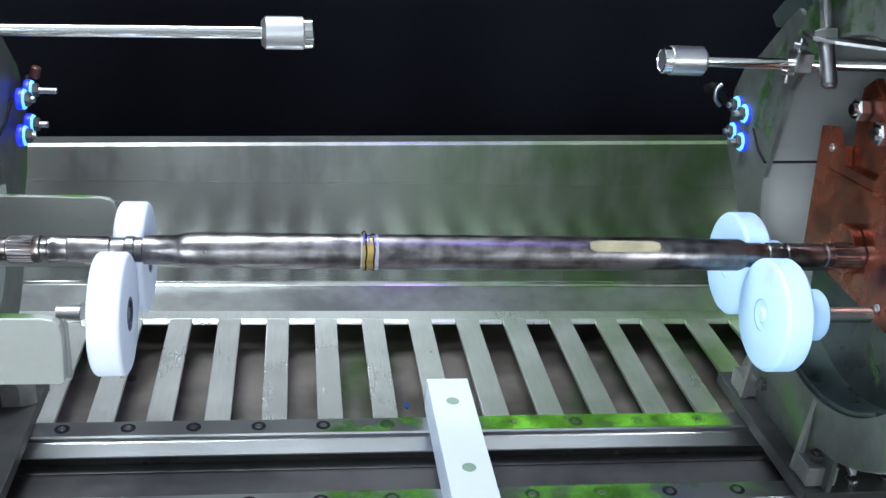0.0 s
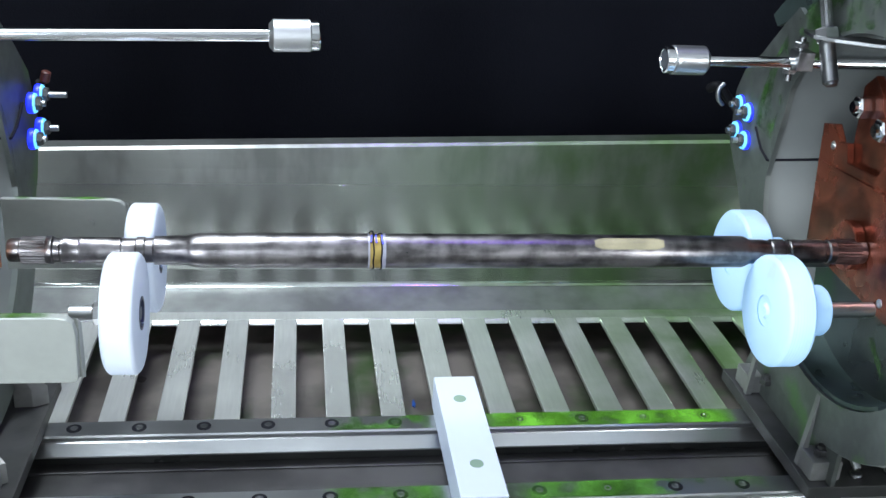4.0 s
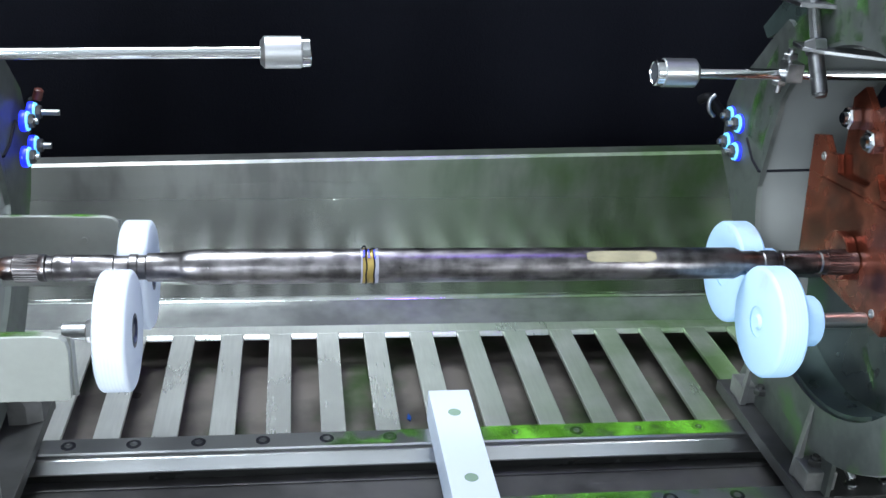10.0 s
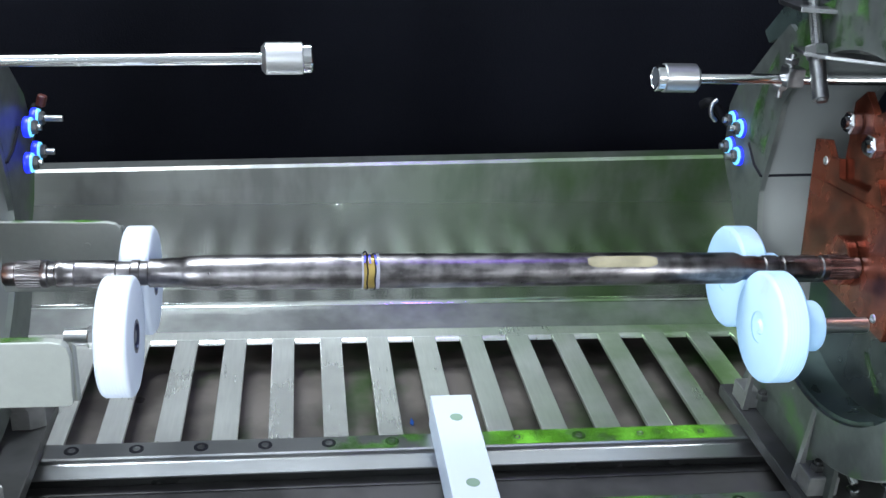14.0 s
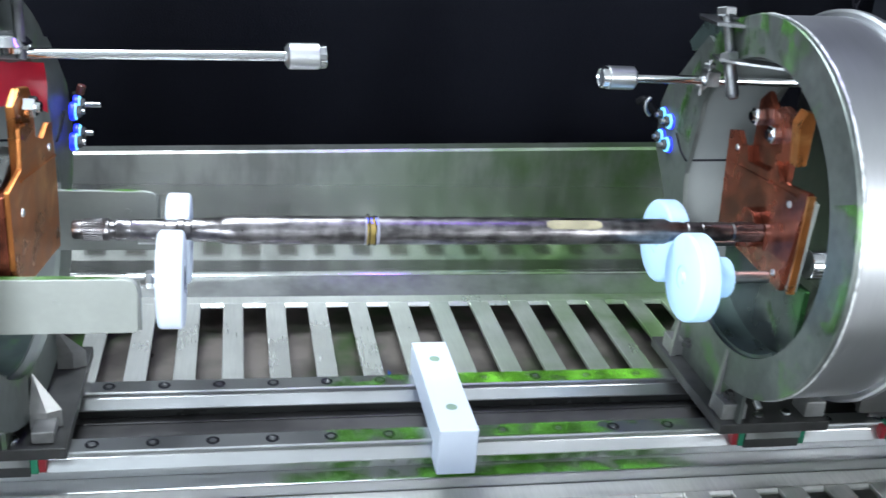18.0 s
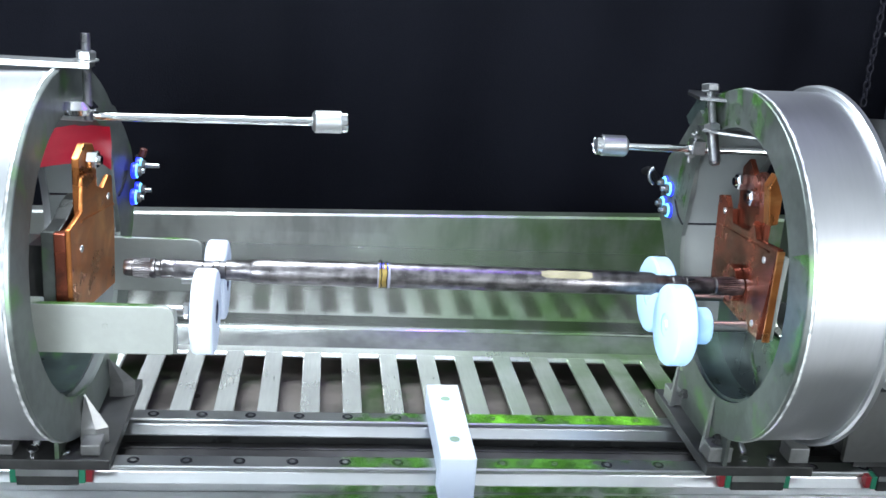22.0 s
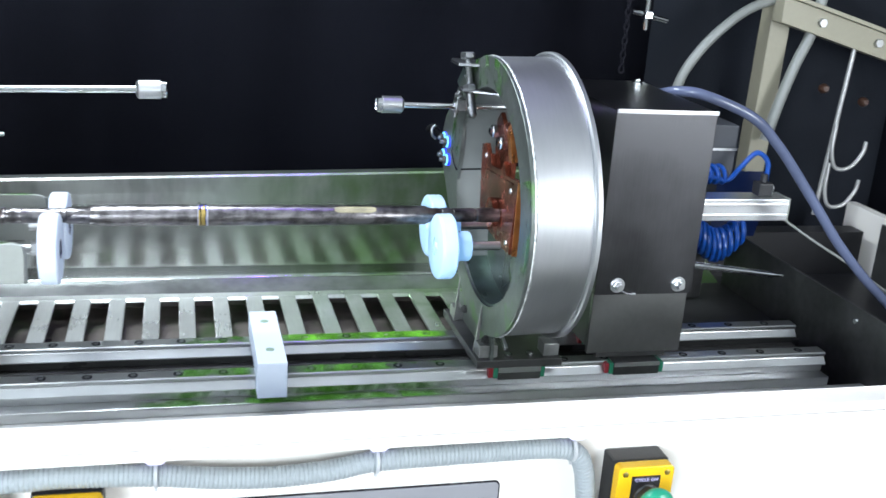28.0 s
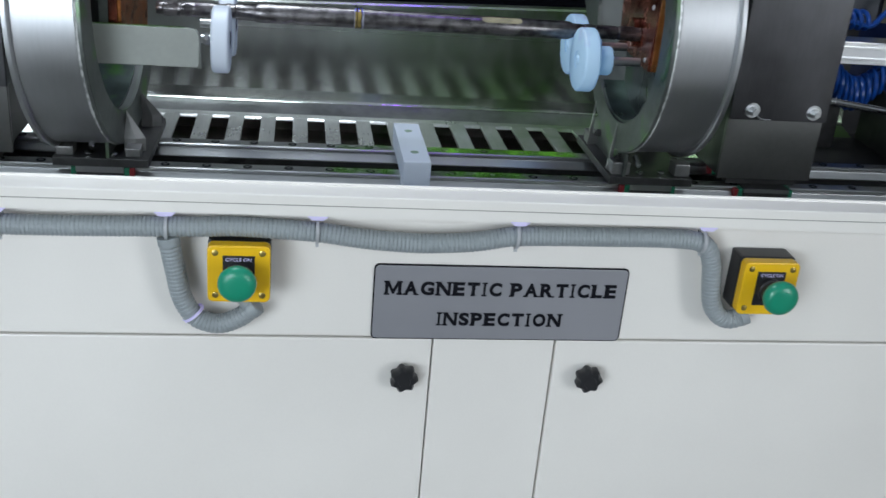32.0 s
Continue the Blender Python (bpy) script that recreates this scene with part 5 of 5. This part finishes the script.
# ---------------------------------------------------------------- headstocks
def headstock(x0, x1, sign, label):
    hb = thing("headstock", ((x0 + x1) / 2, 0.37, 0.755), label, "machine housing", "headstocks")
    c = bmesh.new()
    prism(c, [(0.276, 0.855), (0.520, 0.855), (0.520, 1.107), (0.2795, 1.107), (0.276, 1.1035)], "x", x0, x1, bev=0.0012)
    part("cover", c, COVER, hb, "brushed steel cover")
    part("front_lip", box(x0, x1, 0.2735, 0.2758, 1.1035, 1.1090, bev=0.0006), STEEL, hb, "bright folded edge")
    part("lower_plate", box(x0 + 0.002, x1 - 0.002, 0.283, 0.290, 0.7665, 0.8548, bev=0.0008), LOWPLATE, hb)
    part("column", box(x0 + 0.02, x1 - 0.02, 0.2902, 0.500, 0.7566, 0.8546), DARK, hb)
    for x, big in ((x0 + 0.031, True), (x1 - 0.022, False)):
        part("washer", lathe(bmesh.new(), (x, 0.2758, 0.8690), (0, -1, 0), [(0, 0), (0, 0.0105), (0.0016, 0.0105), (0.0016, 0)], 24), STEEL, hb, smooth=True)
        b = hexnut(bmesh.new(), (x, 0.2740, 0.8690), (0, -1, 0), 0.0068, 0.006)
        lathe(b, (x, 0.2679, 0.8690), (0, -1, 0), [(0, 0), (0, 0.0045), (0.005, 0.0042), (0.005, 0)], 12)
        part("bolt", b, STEEL, hb)
    tail = tube(bmesh.new(), smooth_path([Vector((x0 + 0.036, 0.2730, 0.862)), Vector((x0 + 0.046, 0.2728, 0.8575)), Vector((x0 + 0.058, 0.2730, 0.8570))]), 0.0016, 8)
    part("tie_tail", tail, CHROME, hb)
    for x in (x0 + 0.006, x1 - 0.030):
        b = lathe(bmesh.new(), (x, 0.470, 1.1070), (0, 0, 1), [(0, 0), (0, 0.008), (0.006, 0.008), (0.009, 0.005), (0.009, 0)], 14)
        part("fitting", b, CHROME, hb, smooth=True)
    for y in (0.293, 0.395):
        xm = (x0 + x1) / 2 + 0.003
        blk = part("bearing_block", box(xm - 0.034, xm + 0.034, y - 0.022, y + 0.022, 0.7372, 0.7562, bev=0.001), DARK, hb, "dark linear bearing block")
        part("top_strip", box(xm - 0.034, xm + 0.034, y - 0.0226, y - 0.0221, 0.7500, 0.7560), RAIL, blk)
        for s in (-1, 1):
            part("end_cap", box(*sorted((xm + s * 0.0342, xm + s * 0.0405)), y - 0.021, y + 0.021, 0.7392, 0.7545, bev=0.0008), ENDGREEN, blk, "green plastic end cap")
        part("wiper", box(xm - 0.0465, xm - 0.0407, y - 0.020, y + 0.020, 0.7400, 0.754, bev=0.0008), ENDRED, blk, "red wiper")
    return hb


LOWPLATE = mat("lower_plate_steel", (0.21, 0.21, 0.205), 0.32, 0.9, grain=120, amount=0.12, bump=0.05, dark=0.8, blotch=9)
COVER = mat("cover_steel", (0.095, 0.095, 0.10), 0.32, 1, grain=110, stretch=(5, 2, 0.3), amount=0.06, bump=0.01, dark=0.62, blotch=7, rough_var=0.10)
headstock(0.430, 0.573, 1, "brushed steel headstock cover with two wing bolts on a rail carriage")
headstock(-0.665, -0.517, -1, "brushed steel headstock cover on a rail carriage behind the coil")

# shaft of the left coil's ram inside the ring
ram = thing("ram", (-0.45, 0.33, 0.96), "polished steel ram with a clamp plate inside the coil", "ram")
part("bar", cyl(bmesh.new(), (-0.512, 0.325, 0.957), (-0.401, 0.325, 0.957), 0.017, 24, ch=0.001), CHROME, ram, smooth=True)
part("collar", lathe(bmesh.new(), (-0.43, 0.325, 0.957), (1, 0, 0), [(0, 0.0172), (0, 0.026), (0.016, 0.026), (0.016, 0.0172)], 28, close=True), GREY, ram, smooth=True)
# ---------------------------------------------------------------- green fluid
def film(x0, x1, y0, y1, z0, z1, m, label):
    """A thin film lying on a top (z0 near z1) or a front face."""
    return tagged(part("fluid_film", box(x0, x1, y0, y1, z0, z1), m), label, "fluid", kind="stuff")


film(0.0200, 0.2620, 0.3845, 0.4055, 0.75485, 0.75515, GREEN, "bright green glowing inspection fluid lying in patches on the guide rail")
film(-0.115, -0.020, 0.3850, 0.4050, 0.75485, 0.75515, GREENTHIN, "thin green glowing inspection fluid lying in patches on the guide rail")
film(0.0200, 0.2500, 0.2830, 0.3030, 0.75485, 0.75515, GREENTHIN, "thin green glowing inspection fluid lying in patches on the guide rail")
film(-0.120, -0.020, 0.2830, 0.3030, 0.75485, 0.75515, GREENTHIN, "thin green glowing inspection fluid lying in patches on the guide rail")
film(-0.150, 0.2600, 0.2836, 0.2843, 0.7244, 0.7360, GREENTHIN, "green glowing inspection fluid running along the foot of the rail")
film(-0.170, 0.2600, 0.2635, 0.2800, 0.7237, 0.7240, GREENTHIN, "green glowing inspection fluid lying on the beam under the rail")


def splash(x, r0, r1, a0, a1, m):
    """A sector of fluid film on the face of the coil."""
    bm = bmesh.new()
    n = 24
    rows = []
    for i in range(n + 1):
        a = radians(a0 + (a1 - a0) * i / n)
        rows.append([bm.verts.new((x - 0.0073 * r * math.cos(a) - 0.0256 * r * math.sin(a) + dx, 0.3138 + r * math.cos(a), 0.9806 + r * math.sin(a))) for r, dx in ((r0, 0), (r1, 0), (r1, 0.0003), (r0, 0.0003))])
    for a, b in zip(rows, rows[1:]):
        for k in range(4):
            bm.faces.new((a[k], a[(k + 1) % 4], b[(k + 1) % 4], b[k]))
    bm.faces.new(rows[0])
    bm.faces.new(rows[-1])
    tagged(part("fluid_splash", bm, m), "dull green inspection fluid splashed on the face of the coil", "fluid", kind="stuff")


splash(0.2759, 0.146, 0.183, 48, 108, GREENDULL)
splash(0.2759, 0.146, 0.183, 8, 46, GREENDULL)
splash(0.2759, 0.146, 0.183, 158, 200, GREENDULL)
drop = lathe(bmesh.new(), (0.2765, 0.262, 1.130), (-1, 0, 0), [(0, 0.0042), (0.0006, 0.0036), (0.0008, 0)], 16)
for v in drop.verts:
    v.co.z += (v.co.z - 1.130) * 0.5
tagged(part("fluid_drop", drop, mat("bright_green_drop", (0.2, 0.6, 0.05), 0.25, emit=(0.3, 0.9, 0.08), emit_strength=0.35), smooth=True), "bright green glowing drop of fluid on the coil's face", "fluid")

# ---------------------------------------------------------------- behind the headstock
pf = thing("aluminium_profile", (0.70, 0.52, 0.89), "slotted aluminium profile running out behind the headstock", "profile")
part("bar", box(0.5735, 0.852, 0.500, 0.545, 0.890, 0.926, bev=0.001), ALU, pf)
for z in (0.897, 0.9145):
    part("rib", box(0.5735, 0.850, 0.4965, 0.4998, z, z + 0.0045, bev=0.0006), ALU, pf)
part("end_cap", box(0.8522, 0.8545, 0.500, 0.545, 0.889, 0.927, bev=0.0006), GREY, pf)
tr = thing("ram_rod", (0.67, 0.36, 0.85), "thin polished steel rod with a tapered end beside the headstock", "rod")
part("rod", lathe(bmesh.new(), (0.5735, 0.366, 0.8695), (1, 0, -0.126), [(0, 0), (0, 0.0052), (0.182, 0.0052), (0.186, 0.003), (0.200, 0.0028), (0.200, 0)], 18), CHROME, tr, smooth=True)

# coiled blue air hose
hl = bmesh.new()
pts = []
for i in range(260):
    u = i / 259
    a = 2 * math.pi * 9 * u
    pts.append(Vector((0.728 + 0.092 * u + 0.006 * math.cos(a), 0.575 + 0.026 * math.cos(a), 0.858 + 0.026 * math.sin(a) - 0.034 * math.sin(math.pi * u))))
tube(hl, pts, 0.0042, 8)
tagged(part("air_hose", hl, BLUEHOSE, smooth=True), "coiled bright blue air hose hanging under the profile", "hose")
hl = bmesh.new()
tube(hl, smooth_path([Vector(p) for p in ((0.70, 0.56, 0.935), (0.74, 0.57, 0.945), (0.775, 0.57, 0.94), (0.79, 0.56, 0.965), (0.812, 0.555, 0.99), (0.832, 0.55, 0.975), (0.83, 0.545, 0.94))]), 0.0042, 8)
tagged(part("air_hose", hl, BLUEHOSE, smooth=True), "looped bright blue air hose above the profile", "hose")
hl = bmesh.new()
pts = []
for i in range(150):
    a = 2 * math.pi * 6 * i / 149
    pts.append(Vector((0.70 + 0.075 * i / 149, 0.585 + 0.016 * math.cos(a), 0.946 + 0.014 * math.sin(a))))
tube(hl, pts, 0.0038, 8)
tagged(part("air_hose", hl, BLUEHOSE, smooth=True), "small coil of bright blue air hose lying on the profile", "hose")
va = thing("air_fitting", (0.815, 0.53, 0.926), "small black air fitting on the profile", "fitting")
part("body", box(0.803, 0.828, 0.515, 0.538, 0.9265, 0.948, bev=0.002), BLACK, va)
part("elbow", cyl(bmesh.new(), (0.815, 0.526, 0.9482), (0.815, 0.526, 0.962), 0.006, 14, ch=0.001), BLACK, va, smooth=True)
part("nut", hexnut(bmesh.new(), (0.8282, 0.526, 0.938), (1, 0, 0), 0.006, 0.006), CHROME, va)
mo = thing("motor_box", (0.74, 0.62, 0.93), "dark grey motor box with a pale edge strip behind the headstock", "motor")
part("body", box(0.640, 0.800, 0.600, 0.700, 0.930, 1.026, bev=0.003), DARKBOX, mo)
part("strip", box(0.640, 0.801, 0.5985, 0.5998, 0.983, 0.987), STEEL, mo)
part("screw", lathe(bmesh.new(), (0.772, 0.6, 0.955), (0, -1, 0), [(0, 0), (0, 0.004), (0.002, 0.0035), (0.002, 0)], 12), STEEL, mo)
part("foot", box(0.66, 0.78, 0.61, 0.69, 0.715, 0.9298), DARK, mo)
bp = thing("blue_sheet", (0.78, 0.66, 0.80), "dark blue plastic sheet below the profile", "sheet")
bs = bmesh.new()
rows = []
for i in range(13):
    u = i / 12
    rows.append([bs.verts.new((0.64 + 0.30 * u, 0.72 + 0.012 * math.sin(9 * u + k * 0.6), 0.79 + 0.13 * k / 5)) for k in range(6)])
for a, b in zip(rows, rows[1:]):
    for k in range(5):
        bs.faces.new((a[k], a[k + 1], b[k + 1], b[k]))
bmesh.ops.solidify(bs, geom=bs.faces[:], thickness=0.002)
part("sheet", bs, BLUESHEET, bp, smooth=True)


def hose(pts, r, m, label):
    return tagged(part("hose", tube(bmesh.new(), smooth_path([Vector(p) for p in pts]), r, 16), m, smooth=True), label, "hose")


hose([(0.574, 0.460, 1.098), (0.592, 0.43, 1.108), (0.625, 0.41, 1.106), (0.700, 0.40, 1.078), (0.750, 0.40, 1.036), (0.792, 0.40, 0.990), (0.835, 0.40, 0.940), (0.883, 0.40, 0.884), (0.94, 0.40, 0.828), (1.00, 0.40, 0.776), (1.06, 0.42, 0.72)], 0.0078, CLEARHOSE,
     "translucent bluish hose curving down from the headstock")
hose([(0.80, 0.85, 0.98), (0.805, 0.85, 1.052), (0.835, 0.85, 1.11), (0.885, 0.85, 1.165), (0.95, 0.86, 1.204), (1.04, 0.87, 1.225), (1.16, 0.88, 1.235)], 0.0092, GREYHOSE, "thick grey hose arching up behind the headstock")
hose([(1.002, 0.84, 0.95), (1.020, 0.84, 1.03), (1.040, 0.84, 1.10), (1.062, 0.84, 1.16), (1.075, 0.84, 1.24)], 0.0105, GREYHOSE, "thick grey hose hanging beside the beige post")
hose([(0.856, 0.52, 0.889), (0.91, 0.50, 0.855), (0.97, 0.47, 0.82), (1.04, 0.45, 0.775)], 0.0022, GREYHOSE, "thin pale cord running down from the profile")

post = thing("support_frame", (0.98, 0.87, 0.7), "beige painted steel frame behind the headstock", "frame")
part("post", prism(bmesh.new(), [(0.985, 0.70), (1.026, 0.70), (1.028, 0.95), (1.032, 1.30), (0.990, 1.30), (0.986, 0.95)], "y", 0.866, 0.906, bev=0.002), BEIGE, post)
bm = prism(bmesh.new(), [(0.985, 1.178), (1.40, 1.070), (1.40, 1.118), (0.985, 1.226)], "y", 0.825, 0.862, bev=0.002)
part("beam", bm, BEIGE, post)
part("beam_edge", prism(bmesh.new(), [(0.985, 1.2262), (1.40, 1.1182), (1.40, 1.126), (0.985, 1.234)], "y", 0.815, 0.862, bev=0.001), BEIGE, post)
for x, z in ((1.07, 1.181), (1.20, 1.148)):
    part("bolt", hexnut(bmesh.new(), (x, 0.8245, z), (0, -1, 0), 0.009, 0.008), STEEL, post)

rk = thing("hook_rack", (1.16, 0.85, 0.80), "pale steel rod with bent hooks hanging on the frame", "hook rack")
part("rod", cyl(bmesh.new(), (1.160, 0.835, 1.150), (1.138, 0.835, 0.800), 0.0046, 14), HOOK, rk, smooth=True)
for z0 in (0.912, 0.834):
    hk = tube(bmesh.new(), smooth_path([Vector(p) for p in ((1.148, 0.830, z0 + 0.075), (1.147, 0.827, z0 + 0.02), (1.160, 0.824, z0 - 0.012), (1.190, 0.822, z0 - 0.010), (1.213, 0.822, z0 + 0.018), (1.217, 0.822, z0 + 0.042))]), 0.0040, 12)
    part("hook", hk, HOOK, rk, smooth=True)
for x, y, z in ((1.120, 0.86, 1.052), (1.215, 0.86, 1.028)):
    b = lathe(bmesh.new(), (x, y, z), (0, -1, 0.1), [(0, 0), (0, 0.008), (0.006, 0.010), (0.014, 0.008), (0.018, 0.005), (0.018, 0)], 20)
    part("knob", b, BROWN, rk, "dark brown knob", smooth=True)

hc = thing("hanging_chain", (0.69, 0.85, 1.18), "dark hanging chain with a bright shackle above the headstock", "chain")
for i in range(22):
    z = 1.075 + 0.0130 * i
    ln = lathe(bmesh.new(), (0.690, 0.86, z), (1, 0, 0) if i % 2 else (0, 1, 0), [(-0.0013, 0.0035), (-0.0013, 0.0060), (0.0013, 0.0060), (0.0013, 0.0035)], 10, close=True)
    bmesh.ops.scale(ln, verts=ln.verts, vec=(1, 1, 1.5), space=Matrix.Translation((-0.690, -0.86, -z)))
    part("link", ln, INK, hc)
sk = bmesh.new()
hexnut(sk, (0.724, 0.852, 1.170), (0, 0, 1), 0.012, 0.014)
cyl(sk, (0.724, 0.852, 1.150), (0.724, 0.852, 1.205), 0.006, 12)
cyl(sk, (0.695, 0.852, 1.182), (0.765, 0.852, 1.168), 0.005, 12)
part("shackle", sk, CHROME, hc)
part("cord", cyl(bmesh.new(), (0.690, 0.86, 1.355), (0.690, 0.86, 3.0), 0.003, 8), CURTAIN, hc)

# bolt heads on the tank end and a plate closing the rails
te = thing("tank_end_plate", (0.87, 0.35, 0.70), "dark steel plate closing the tank beyond the rails", "plate")
part("plate", box(0.866, 0.872, 0.016, 0.690, 0.664, 0.815, bev=0.001), DARK, te)
part("bolt", lathe(bmesh.new(), (0.8658, 0.300, 0.795), (-1, 0, 0), [(0, 0), (0, 0.005), (0.003, 0.004), (0.003, 0)], 12), CHROME, te, smooth=True)
part("floor_plate", box(0.62, 0.8655, 0.425, 0.69, 0.700, 0.711), DARK, te)
